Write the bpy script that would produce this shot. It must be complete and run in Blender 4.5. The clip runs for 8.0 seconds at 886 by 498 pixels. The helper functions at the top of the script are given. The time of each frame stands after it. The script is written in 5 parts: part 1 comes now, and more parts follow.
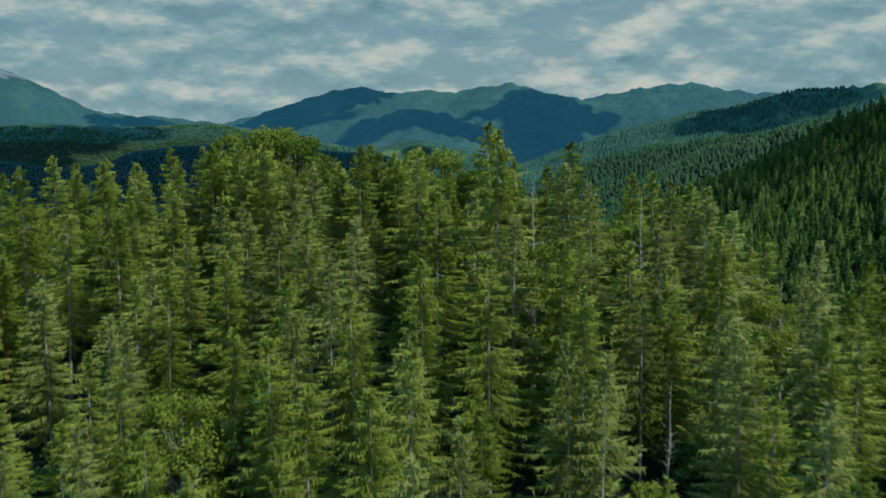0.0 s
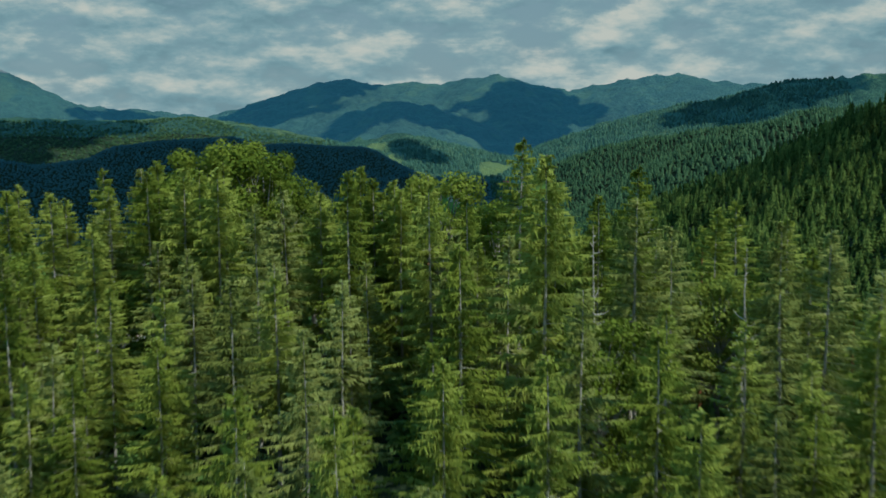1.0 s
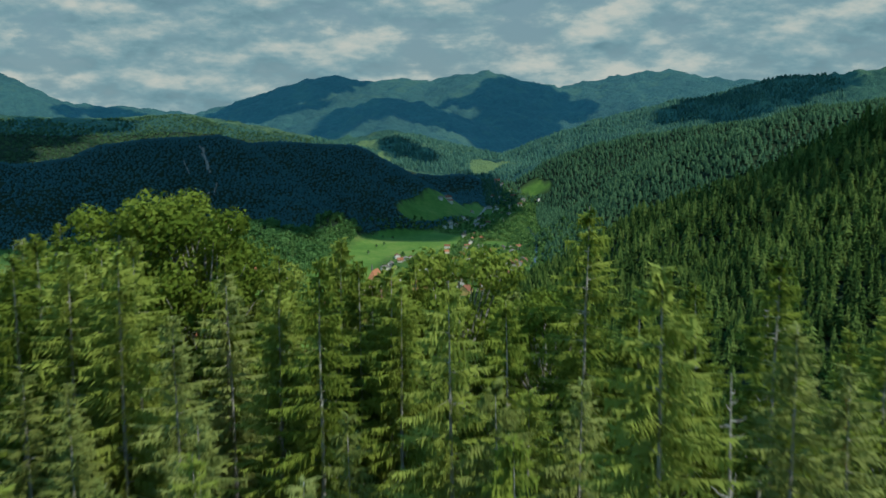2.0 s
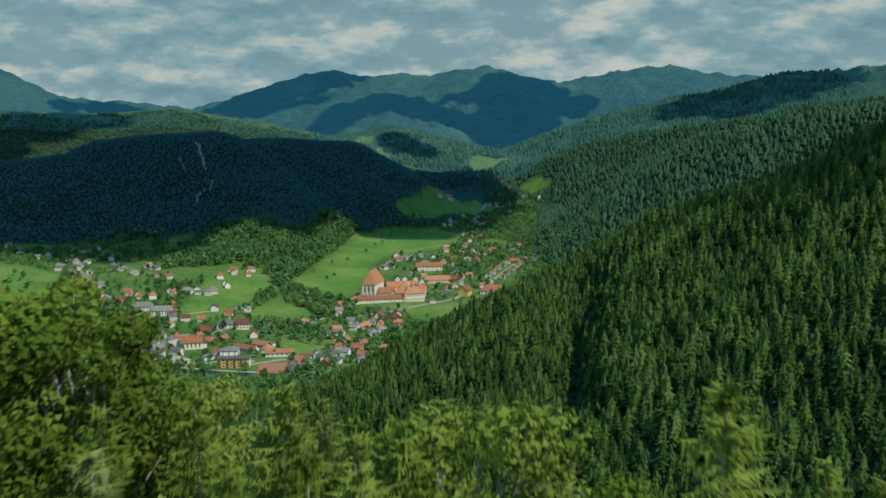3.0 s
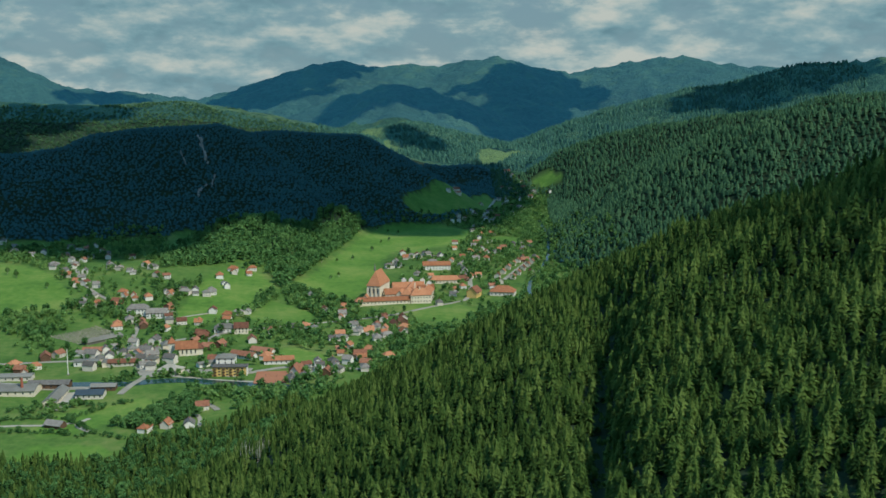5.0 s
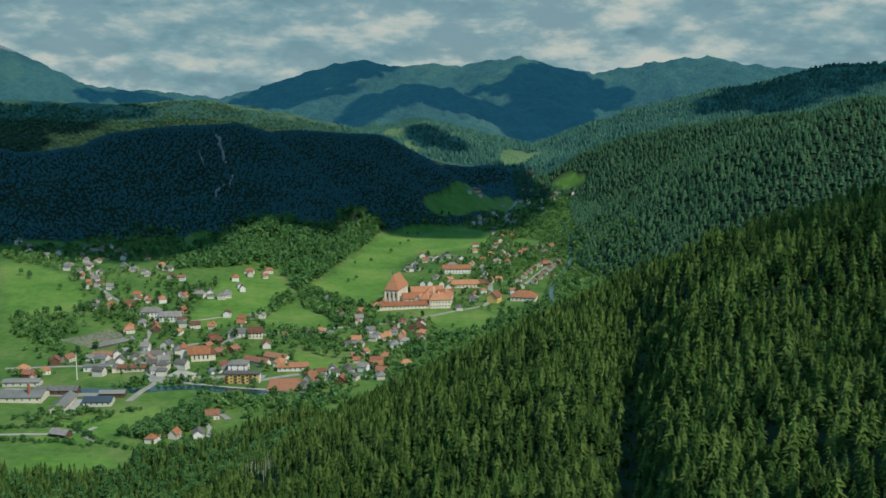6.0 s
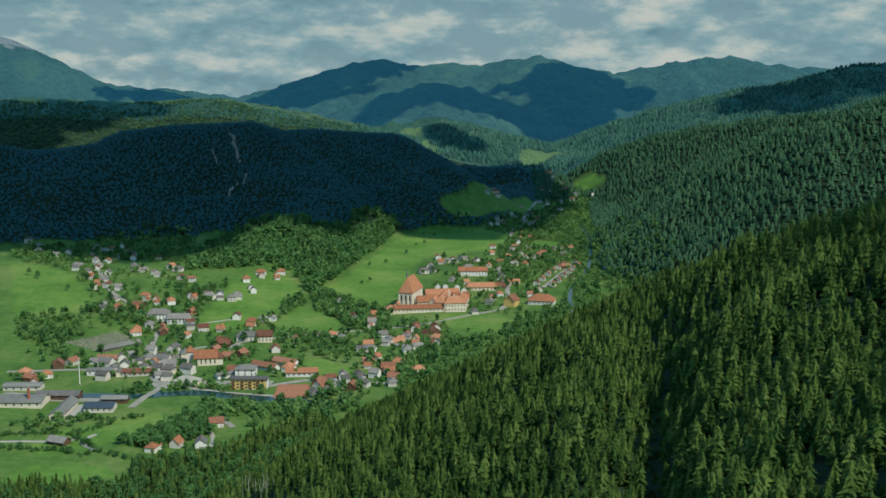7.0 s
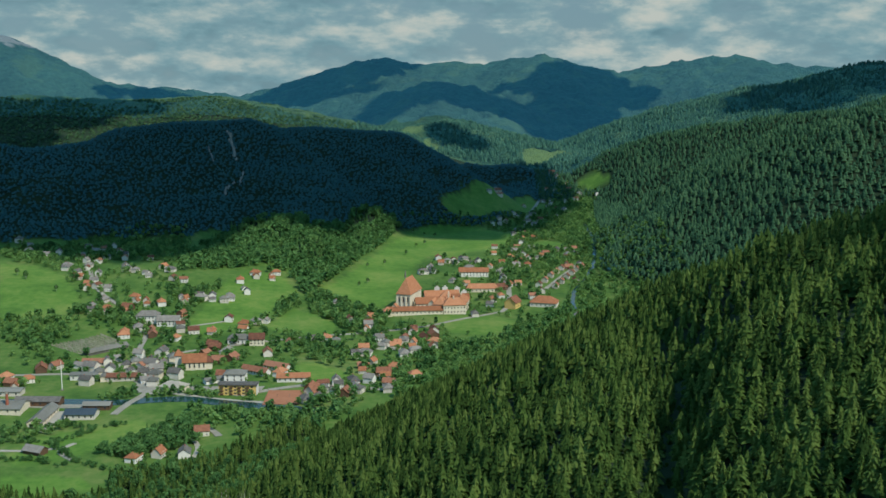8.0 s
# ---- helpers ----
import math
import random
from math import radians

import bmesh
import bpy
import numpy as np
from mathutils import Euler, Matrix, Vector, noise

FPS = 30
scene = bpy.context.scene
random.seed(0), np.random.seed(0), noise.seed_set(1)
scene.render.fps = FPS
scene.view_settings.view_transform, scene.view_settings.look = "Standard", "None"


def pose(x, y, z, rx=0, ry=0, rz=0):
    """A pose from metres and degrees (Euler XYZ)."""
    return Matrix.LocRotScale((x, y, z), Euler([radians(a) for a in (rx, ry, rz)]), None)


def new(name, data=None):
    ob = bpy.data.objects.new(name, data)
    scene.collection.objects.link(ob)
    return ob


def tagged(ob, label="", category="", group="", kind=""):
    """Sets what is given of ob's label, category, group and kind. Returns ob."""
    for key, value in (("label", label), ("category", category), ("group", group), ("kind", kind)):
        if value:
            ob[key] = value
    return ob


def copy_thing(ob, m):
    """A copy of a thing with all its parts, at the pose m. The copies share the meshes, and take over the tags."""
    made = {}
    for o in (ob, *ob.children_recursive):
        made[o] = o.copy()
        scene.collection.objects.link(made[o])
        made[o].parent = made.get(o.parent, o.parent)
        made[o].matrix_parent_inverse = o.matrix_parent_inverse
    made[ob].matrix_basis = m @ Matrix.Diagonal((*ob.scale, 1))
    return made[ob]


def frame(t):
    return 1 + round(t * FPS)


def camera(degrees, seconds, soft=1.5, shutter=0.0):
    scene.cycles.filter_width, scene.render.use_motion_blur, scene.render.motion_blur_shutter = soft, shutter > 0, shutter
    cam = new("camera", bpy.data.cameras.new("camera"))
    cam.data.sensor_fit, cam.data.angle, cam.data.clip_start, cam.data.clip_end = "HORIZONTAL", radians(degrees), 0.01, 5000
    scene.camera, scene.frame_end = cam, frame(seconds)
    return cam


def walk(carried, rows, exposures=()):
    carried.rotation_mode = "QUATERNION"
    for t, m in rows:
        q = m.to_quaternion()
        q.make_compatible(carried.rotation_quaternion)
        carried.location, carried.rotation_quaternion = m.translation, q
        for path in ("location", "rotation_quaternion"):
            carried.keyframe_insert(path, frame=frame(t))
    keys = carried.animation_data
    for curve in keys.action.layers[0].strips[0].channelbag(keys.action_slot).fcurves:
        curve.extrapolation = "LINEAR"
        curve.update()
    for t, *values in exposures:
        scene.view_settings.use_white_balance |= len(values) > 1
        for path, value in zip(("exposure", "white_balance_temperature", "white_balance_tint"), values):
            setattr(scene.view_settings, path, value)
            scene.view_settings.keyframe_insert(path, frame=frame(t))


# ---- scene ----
cam = camera(46.3, 8.0, soft=1.6, shutter=0.35)
METRES, EYE, TILT, LEAN, TURN = 240.0, 235.0, -7.0, 0.0, 0.0
ROWS = [
    (0.0, 0.0, 0.0, 0.0, -0.0, 0.0, -0.0),
    (0.5, -0.0061, 0.0615, 0.0115, -0.32, -0.32, 0.1),
    (1.0, -0.0109, 0.1279, 0.0245, -0.77, -0.46, 0.31),
    (1.5, -0.0145, 0.1893, 0.0378, -1.09, -0.52, 0.42),
    (2.0, -0.0166, 0.2544, 0.0533, -1.34, -0.69, 0.45),
    (3.5, -0.0141, 0.412, 0.0886, -1.38, -1.14, 0.32),
    (4.0, -0.0119, 0.4669, 0.1012, -1.37, -1.35, 0.31),
    (4.5, -0.0094, 0.5194, 0.1122, -1.26, -1.49, 0.29),
    (6.0, 0.0037, 0.6977, 0.1356, 0.3, -1.51, -0.19),
    (6.5, 0.0105, 0.7611, 0.1388, 0.91, -1.51, -0.37),
    (7.0, 0.0185, 0.8331, 0.1402, 1.36, -1.51, -0.49),
    (7.5, 0.0271, 0.904, 0.139, 1.59, -1.51, -0.58),
    (8.0, 0.0372, 0.983, 0.1374, 1.59, -1.51, -0.57),
]
walk(cam, [(t, pose(0, 0, EYE, TILT, LEAN, TURN) @ pose(METRES * x, METRES * y, METRES * z, 90 + pitch, roll, yaw)) for t, x, y, z, yaw, pitch, roll in ROWS],
     exposures=[(0.0, 0.15, 6000, 4), (8.0, 0.15, 6000, 4)])

# ---------------------------------------------------------------- world, sun, exposure
SUN_ELEVATION, SUN_AZIMUTH = 48.0, 132.0      # degrees; azimuth clockwise from +y
_se, _sa = radians(SUN_ELEVATION), radians(SUN_AZIMUTH)
TO_SUN = Vector((math.cos(_se) * math.sin(_sa), math.cos(_se) * math.cos(_sa), math.sin(_se)))


def link(tree, a, b):
    tree.links.new(a, b)


def node(tree, kind, **inputs):
    n = tree.nodes.new(kind)
    for key, value in inputs.items():
        if key == "p_operation":
            n.operation = value
        elif key == "p_data_type":
            n.data_type = value
        else:
            n.inputs[key.replace("_", " ")].default_value = value
    return n


def ramp(tree, fac, stops):
    r = tree.nodes.new("ShaderNodeValToRGB")
    els = r.color_ramp.elements
    while len(els) < len(stops):
        els.new(0.5)
    for el, (pos, col) in zip(els, stops):
        el.position, el.color = pos, (*col, 1)
    if fac is not None:
        link(tree, fac, r.inputs[0])
    return r


def make_world():
    w = bpy.data.worlds.new("sky")
    scene.world = w
    w.use_nodes = True
    t = w.node_tree
    t.nodes.clear()
    out = t.nodes.new("ShaderNodeOutputWorld")
    bg = node(t, "ShaderNodeBackground", Strength=0.095)
    sky = t.nodes.new("ShaderNodeTexSky")
    sky.sky_type, sky.sun_disc = "NISHITA", False
    sky.sun_elevation, sky.sun_rotation = _se, _sa
    sky.altitude, sky.dust_density = 900, 1.5
    co = t.nodes.new("ShaderNodeTexCoord")
    # broken cloud layers: lumps with pale upper edges and grey undersides
    squash = node(t, "ShaderNodeVectorMath", p_operation="MULTIPLY")
    link(t, co.outputs["Generated"], squash.inputs[0])
    squash.inputs[1].default_value = (1.0, 1.0, 2.5)

    def cloud_noise(offset, scale, detail):
        mv = node(t, "ShaderNodeVectorMath", p_operation="ADD")
        link(t, squash.outputs[0], mv.inputs[0])
        mv.inputs[1].default_value = offset
        n = node(t, "ShaderNodeTexNoise", Scale=scale, Detail=detail, Roughness=0.60, Distortion=0.0)
        link(t, mv.outputs[0], n.inputs["Vector"])
        return n.outputs[0]

    seed = (4.3, 1.7, 0.9)
    d1 = cloud_noise(seed, 12.0, 8.0)
    d2 = cloud_noise((seed[0], seed[1], seed[2] + 0.034), 12.0, 3.0)
    wide = cloud_noise((8.1, 2.2, 5.0), 2.6, 3.0)
    dif = node(t, "ShaderNodeMath", p_operation="SUBTRACT")
    link(t, d1, dif.inputs[0])
    link(t, d2, dif.inputs[1])
    lit = node(t, "ShaderNodeMath", p_operation="MULTIPLY_ADD")
    link(t, dif.outputs[0], lit.inputs[0])
    lit.inputs[1].default_value = 1.5
    sh = node(t, "ShaderNodeMath", p_operation="MULTIPLY_ADD")
    link(t, wide, sh.inputs[0])
    sh.inputs[1].default_value = -0.55
    sh.inputs[2].default_value = 0.43
    body = node(t, "ShaderNodeMath", p_operation="MULTIPLY_ADD")
    link(t, d1, body.inputs[0])
    body.inputs[1].default_value = 0.75
    link(t, sh.outputs[0], body.inputs[2])
    link(t, body.outputs[0], lit.inputs[2])
    tone = ramp(t, lit.outputs[0], CLOUD_TONES)
    cover = ramp(t, d1, [(0.36, (0, 0, 0)), (0.50, (1, 1, 1))])
    clear = node(t, "ShaderNodeMix", p_data_type="RGBA", Factor=0.9)
    link(t, sky.outputs[0], clear.inputs[6])
    sep = t.nodes.new("ShaderNodeSeparateXYZ")
    link(t, co.outputs["Generated"], sep.inputs[0])
    hue = ramp(t, sep.outputs[2], [(0.12, (1.75, 2.65, 2.95)), (0.45, (2.0, 5.2, 9.0))])
    link(t, hue.outputs[0], clear.inputs[7])
    # towards the zenith the gaps between the clouds open up
    thin = ramp(t, sep.outputs[2], [(0.15, (1, 1, 1)), (0.40, (0.15, 0.15, 0.15))])
    gaps = node(t, "ShaderNodeMath", p_operation="MULTIPLY")
    link(t, cover.outputs[0], gaps.inputs[0])
    link(t, thin.outputs[0], gaps.inputs[1])
    mix = node(t, "ShaderNodeMix", p_data_type="RGBA")
    link(t, gaps.outputs[0], mix.inputs["Factor"])
    link(t, clear.outputs[2], mix.inputs[6])
    link(t, tone.outputs[0], mix.inputs[7])
    link(t, mix.outputs[2], bg.inputs["Color"])
    link(t, bg.outputs[0], out.inputs[0])


CLOUD_TONES = [(0.20, (1.30, 2.25, 2.55)), (0.40, (1.95, 3.05, 3.3)), (0.55, (2.7, 3.6, 3.65)), (0.70, (3.9, 4.4, 4.1)), (0.86, (5.0, 5.0, 4.4))]
make_world()
sun = new("sun", bpy.data.lights.new("sun", "SUN"))
sun.data.energy, sun.data.angle, sun.data.color = 4.0, radians(1.2), (1.0, 0.93, 0.80)
sun.matrix_world = Matrix.Translation((0, 0, 1500)) @ TO_SUN.to_track_quat("Z", "Y").to_matrix().to_4x4()


# ---------------------------------------------------------------- materials
def material(name, rough=0.8):
    m = bpy.data.materials.new(name)
    m.use_nodes = True
    t = m.node_tree
    b = t.nodes["Principled BSDF"]
    b.inputs["Roughness"].default_value = rough
    b.inputs["Specular IOR Level"].default_value = 0.12
    return m, t, b


def noisy(name, colours, scale=1.0, rough=0.8, bump=0.0, fine=6.0, attr=""):
    """Two scales of noise over a ramp of colours, in object metres; attr shifts it per piece."""
    m, t, b = material(name, rough)
    co = t.nodes.new("ShaderNodeTexCoord")
    n1 = node(t, "ShaderNodeTexNoise", Scale=scale, Detail=5.0, Roughness=0.6)
    n2 = node(t, "ShaderNodeTexNoise", Scale=scale * fine, Detail=4.0, Roughness=0.6)
    for n in (n1, n2):
        link(t, co.outputs["Object"], n.inputs["Vector"])
    mix = node(t, "ShaderNodeMath", p_operation="MULTIPLY_ADD")
    link(t, n2.outputs[0], mix.inputs[0])
    mix.inputs[1].default_value = 0.45
    half = node(t, "ShaderNodeMath", p_operation="MULTIPLY")
    link(t, n1.outputs[0], half.inputs[0])
    half.inputs[1].default_value = 0.55
    link(t, half.outputs[0], mix.inputs[2])
    fac = mix.outputs[0]
    if attr:
        if attr == "object":
            src = t.nodes.new("ShaderNodeObjectInfo").outputs["Random"]
        else:
            a = t.nodes.new("ShaderNodeAttribute")
            a.attribute_name = attr
            src = a.outputs["Fac"]
        add = node(t, "ShaderNodeMath", p_operation="MULTIPLY_ADD")
        link(t, src, add.inputs[0])
        add.inputs[1].default_value = 0.40
        add2 = node(t, "ShaderNodeMath", p_operation="SUBTRACT")
        link(t, fac, add2.inputs[0])
        add2.inputs[1].default_value = 0.20
        link(t, add2.outputs[0], add.inputs[2])
        fac = add.outputs[0]
    k = len(colours)
    r = ramp(t, fac, [(0.28 + 0.44 * i / (k - 1), c) for i, c in enumerate(colours)])
    link(t, r.outputs[0], b.inputs["Base Color"])
    if bump:
        bp = node(t, "ShaderNodeBump", Strength=bump, Distance=0.3)
        link(t, n2.outputs[0], bp.inputs["Height"])
        link(t, bp.outputs[0], b.inputs["Normal"])
    return m


def foliage(name, colours, scale=0.5, attr="tint", through_light=0.35, rough_up=0.0, fine=5.0):
    m = noisy(name, colours, scale, 0.75, rough_up, fine, attr)
    t = m.node_tree
    b, out = t.nodes["Principled BSDF"], t.nodes["Material Output"]
    b.inputs["Specular IOR Level"].default_value = 0.04
    tr = t.nodes.new("ShaderNodeBsdfTranslucent")
    src = b.inputs["Base Color"].links[0].from_socket
    link(t, src, tr.inputs[0])
    mx = node(t, "ShaderNodeMixShader", Fac=through_light)
    link(t, b.outputs[0], mx.inputs[1])
    link(t, tr.outputs[0], mx.inputs[2])
    link(t, mx.outputs[0], out.inputs[0])
    return m


SPRUCE = foliage("spruce_needles", [(0.06, 0.09, 0.015), (0.108, 0.157, 0.025), (0.168, 0.213, 0.044)])
FOREST = foliage("forest_needles", [(0.024, 0.050, 0.012), (0.070, 0.122, 0.026), (0.138, 0.196, 0.046)], 0.25, "tint", 0.3, 1.0, 9.0)
# the blue is air haze over the mountain, mixed into the needle colour
HAZED_SPRUCE = foliage("hazed_spruce_needles", [(0.048, 0.125, 0.134), (0.062, 0.152, 0.159), (0.078, 0.175, 0.177)], 0.02)
# extra blue against the near needles: distance haze put into the base colour
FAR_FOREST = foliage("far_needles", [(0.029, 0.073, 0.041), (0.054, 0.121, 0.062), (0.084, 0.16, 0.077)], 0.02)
# olive tone carries the sunlit look of the back ridge as colour
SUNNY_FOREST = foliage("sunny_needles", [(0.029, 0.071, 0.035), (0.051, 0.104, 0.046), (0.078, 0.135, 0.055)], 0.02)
FOOT_LEAVES = foliage("hill_foot_leaves", [(0.057, 0.127, 0.039), (0.092, 0.188, 0.055), (0.134, 0.244, 0.076)], 0.05)
LEAVES = foliage("broad_leaves", [(0.104, 0.198, 0.056), (0.166, 0.285, 0.08), (0.224, 0.351, 0.106)], 0.5, "tint", 0.45)
BARK = noisy("grey_bark", [(0.15, 0.138, 0.117), (0.285, 0.27, 0.232), (0.48, 0.465, 0.42)], 1.5, 0.9, 0.4)
PALE_BARK = noisy("bleached_wood", [(0.30, 0.28, 0.24), (0.42, 0.40, 0.35), (0.55, 0.52, 0.46)], 1.5, 0.9, 0.3)
RED_BARK = noisy("pine_bark", [(0.16, 0.06, 0.03), (0.36, 0.15, 0.07)], 1.5, 0.9, 0.4)


def ground_material():
    m, t, b = material("ground_cover", 0.95)
    co = t.nodes.new("ShaderNodeTexCoord")
    at = t.nodes.new("ShaderNodeAttribute")
    at.attribute_name = "wood"
    n1 = node(t, "ShaderNodeTexNoise", Scale=0.012, Detail=6.0, Roughness=0.6)
    n2 = node(t, "ShaderNodeTexNoise", Scale=0.12, Detail=6.0, Roughness=0.7)
    for n in (n1, n2):
        link(t, co.outputs["Object"], n.inputs["Vector"])
    mx = node(t, "ShaderNodeMix", p_data_type="FLOAT", Factor=0.4)
    link(t, n1.outputs[0], mx.inputs[2])
    link(t, n2.outputs[0], mx.inputs[3])
    grass = ramp(t, mx.outputs[0], [(0.38, (0.056, 0.118, 0.018)), (0.5, (0.089, 0.170, 0.026)), (0.62, (0.146, 0.204, 0.042))])
    # dark forest floor, deepened further to hold the shade between the trees
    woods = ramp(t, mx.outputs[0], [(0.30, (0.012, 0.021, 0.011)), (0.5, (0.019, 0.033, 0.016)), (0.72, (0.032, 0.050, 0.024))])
    mix = node(t, "ShaderNodeMix", p_data_type="RGBA")
    at2 = t.nodes.new("ShaderNodeAttribute")
    at2.attribute_name = "mown"
    rough_grass = ramp(t, mx.outputs[0], [(0.38, (0.040, 0.086, 0.017)), (0.5, (0.073, 0.132, 0.025)), (0.62, (0.138, 0.168, 0.048))])
    field = node(t, "ShaderNodeMix", p_data_type="RGBA")
    link(t, at2.outputs["Fac"], field.inputs["Factor"])
    link(t, rough_grass.outputs[0], field.inputs[6])
    link(t, grass.outputs[0], field.inputs[7])
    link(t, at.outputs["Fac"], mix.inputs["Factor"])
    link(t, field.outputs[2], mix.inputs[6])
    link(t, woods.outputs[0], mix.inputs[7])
    link(t, mix.outputs[2], b.inputs["Base Color"])
    return m


GROUND = ground_material()
FAR_EDGE = 2620.0


def distance_material(name, woods, meadow, haze_glow):
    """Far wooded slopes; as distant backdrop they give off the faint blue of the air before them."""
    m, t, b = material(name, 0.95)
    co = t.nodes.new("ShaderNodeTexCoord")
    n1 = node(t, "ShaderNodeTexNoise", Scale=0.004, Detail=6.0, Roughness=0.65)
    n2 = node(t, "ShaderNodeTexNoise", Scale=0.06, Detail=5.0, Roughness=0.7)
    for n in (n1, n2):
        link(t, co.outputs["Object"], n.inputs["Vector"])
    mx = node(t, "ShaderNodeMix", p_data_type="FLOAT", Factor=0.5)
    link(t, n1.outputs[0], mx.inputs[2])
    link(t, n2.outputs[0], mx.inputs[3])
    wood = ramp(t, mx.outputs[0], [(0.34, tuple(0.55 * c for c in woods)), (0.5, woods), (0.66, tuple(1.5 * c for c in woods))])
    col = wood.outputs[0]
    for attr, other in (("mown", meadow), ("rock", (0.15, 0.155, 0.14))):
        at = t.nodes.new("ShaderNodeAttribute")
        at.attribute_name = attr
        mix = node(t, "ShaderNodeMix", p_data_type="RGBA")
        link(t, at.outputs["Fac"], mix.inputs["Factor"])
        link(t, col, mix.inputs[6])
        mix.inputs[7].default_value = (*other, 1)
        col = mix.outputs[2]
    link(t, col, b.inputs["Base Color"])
    # air haze, added as an even blue emission
    b.inputs["Emission Color"].default_value = (*haze_glow, 1)
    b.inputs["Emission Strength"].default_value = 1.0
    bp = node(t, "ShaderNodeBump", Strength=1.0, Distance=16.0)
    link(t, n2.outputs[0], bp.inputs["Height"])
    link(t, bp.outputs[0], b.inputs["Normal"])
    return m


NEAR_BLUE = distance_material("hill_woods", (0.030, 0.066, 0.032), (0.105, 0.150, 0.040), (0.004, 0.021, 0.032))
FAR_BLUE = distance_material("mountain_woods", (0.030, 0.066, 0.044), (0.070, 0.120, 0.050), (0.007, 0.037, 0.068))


# ---------------------------------------------------------------- lie of the land
def waves(x, y, size, seed, octaves=4, rough=0.5):
    """Smooth value noise, about -1 to 1, from a few crossed sine waves."""
    rng = np.random.RandomState(seed)
    out, amp, total = np.zeros_like(x, dtype=float), 1.0, 0.0
    for _ in range(octaves):
        part_sum = np.zeros_like(out)
        for _ in range(4):
            a, p, q = rng.uniform(0, 2 * math.pi, 3)
            k = 2 * math.pi / size * rng.uniform(0.7, 1.4)
            part_sum += np.sin(k * (x * math.cos(a) + y * math.sin(a)) + p + 1.2 * np.sin(0.6 * k * (y * math.cos(a) - x * math.sin(a)) + q))
        out += amp * part_sum / 2.5
        total += amp
        amp *= rough
        size *= 0.48
    return out / total


def ridge(x, y, crest, slope, soft=25.0):
    """Height of a ridge whose crest runs through the given points."""
    best = np.full_like(x, -1e4, dtype=float)
    for (ax, ay, az), (bx, by, bz) in zip(crest, crest[1:]):
        dx, dy = bx - ax, by - ay
        u = np.clip(((x - ax) * dx + (y - ay) * dy) / (dx * dx + dy * dy), 0, 1)
        d = np.hypot(x - ax - u * dx, y - ay - u * dy)
        best = np.maximum(best, az + u * (bz - az) - slope * (np.sqrt(d * d + soft * soft) - soft))
    return best


def joined(a, b, k=10.0):
    """The higher of two heights, with a rounded join."""
    h = np.clip(0.5 + 0.5 * (a - b) / k, 0, 1)
    return b + (a - b) * h + k * h * (1 - h)


def floor_height(x, y):
    z = np.interp(y, [0, 1150, 1500, 2000, 2800, 3600, 4600], [0, 0, 4, 9, 24, 45, 90])
    apron = np.clip((y - 1120) / 420, 0, 1) * np.clip((-60 - x) / 260, 0, 1)
    return z + 24 * apron * apron * (3 - 2 * apron)


KNOLL = [(-330, 190, 165), (-120, 150, 201), (-60, 138, 211), (-24, 140, 213), (8, 118, 212), (45, 108, 201), (110, 100, 182), (260, 130, 180)]
RAVINE = [(44, 405), (49, 435), (55, 468), (60, 495), (64, 518), (72, 545), (80, 580), (80, 640), (74, 720)]
SPUR = [(420, 400, 330), (293, 429, 275), (180, 530, 215), (140, 615, 188), (112, 736, 146), (90, 840, 107), (55, 929, 52), (32, 1008, 5)]
SPUR_TOP = [(420, 380, 345), (330, 400, 306), (235, 480, 252), (208, 545, 231), (184, 600, 206), (150, 640, 186)]
LEFT_CREST = [(-1600, 1500, 255), (-1100, 1650, 222), (-686, 1839, 149), (-600, 1878, 158), (-555, 1912, 179), (-477, 1975, 187), (-387, 2054, 191), (-336, 2104, 173), (-280, 2147, 176), (-200, 2191, 167), (-149, 2231, 165)]
LEFT_NOSE = [(-149, 2231, 165), (-136, 2286, 124), (-41, 2389, 81), (44, 2480, 79), (114, 2537, 85), (156, 2596, 54), (192, 2663, 3)]
LEFT_FOOT = [(-245, 1919, 79), (-248, 1716, 48), (-216, 1620, 36)]
LEFT_BACK = [(-2200, 2300, 260), (-1055, 2543, 222), (-988, 2569, 222), (-909, 2598, 216), (-777, 2639, 217), (-703, 2660, 220), (-614, 2682, 225), (-550, 2696, 215), (-445, 2714, 196), (-364, 2726, 174), (-270, 2737, 154)]
RIGHT_SECOND = [(1000, 1200, 300), (499, 1496, 220), (428, 1626, 194), (358, 1800, 135), (302, 1955, 58), (266, 2100, -5), (245, 2180, -60)]
RIGHT_THIRD = [(1500, 2000, 330), (771, 2195, 229), (669, 2284, 200), (486, 2437, 170), (340, 2565, 123), (226, 2679, 78), (181, 2782, 39)]
RIGHT_FOURTH = [(2000, 2700, 420), (1108, 3016, 325), (1045, 3038, 320), (979, 3059, 296), (883, 3087, 272), (784, 3114, 256), (682, 3137, 234), (562, 3161, 202), (471, 3176, 160), (362, 3190, 104)]
PASTURE_HILL = [(-394, 2924, 146), (-276, 2937, 134), (-202, 2943, 137), (-121, 2948, 138), (-91, 2949, 156), (-54, 2950, 162), (6, 2950, 138), (111, 2948, 101), (185, 2945, 74)]
MID_HILLS = [(-454, 3884, 97), (-354, 3894, 183), (-294, 3899, 228), (-215, 3904, 247), (-135, 3908, 271), (-15, 3910, 268), (45, 3909, 244), (166, 3907, 195), (346, 3894, 112)]
MID_LEFT = [(-288, 3588, 109), (-233, 3593, 148), (-178, 3596, 183), (-132, 3598, 221), (-95, 3599, 214), (6, 3600, 182), (98, 3599, 144), (209, 3594, 94)]
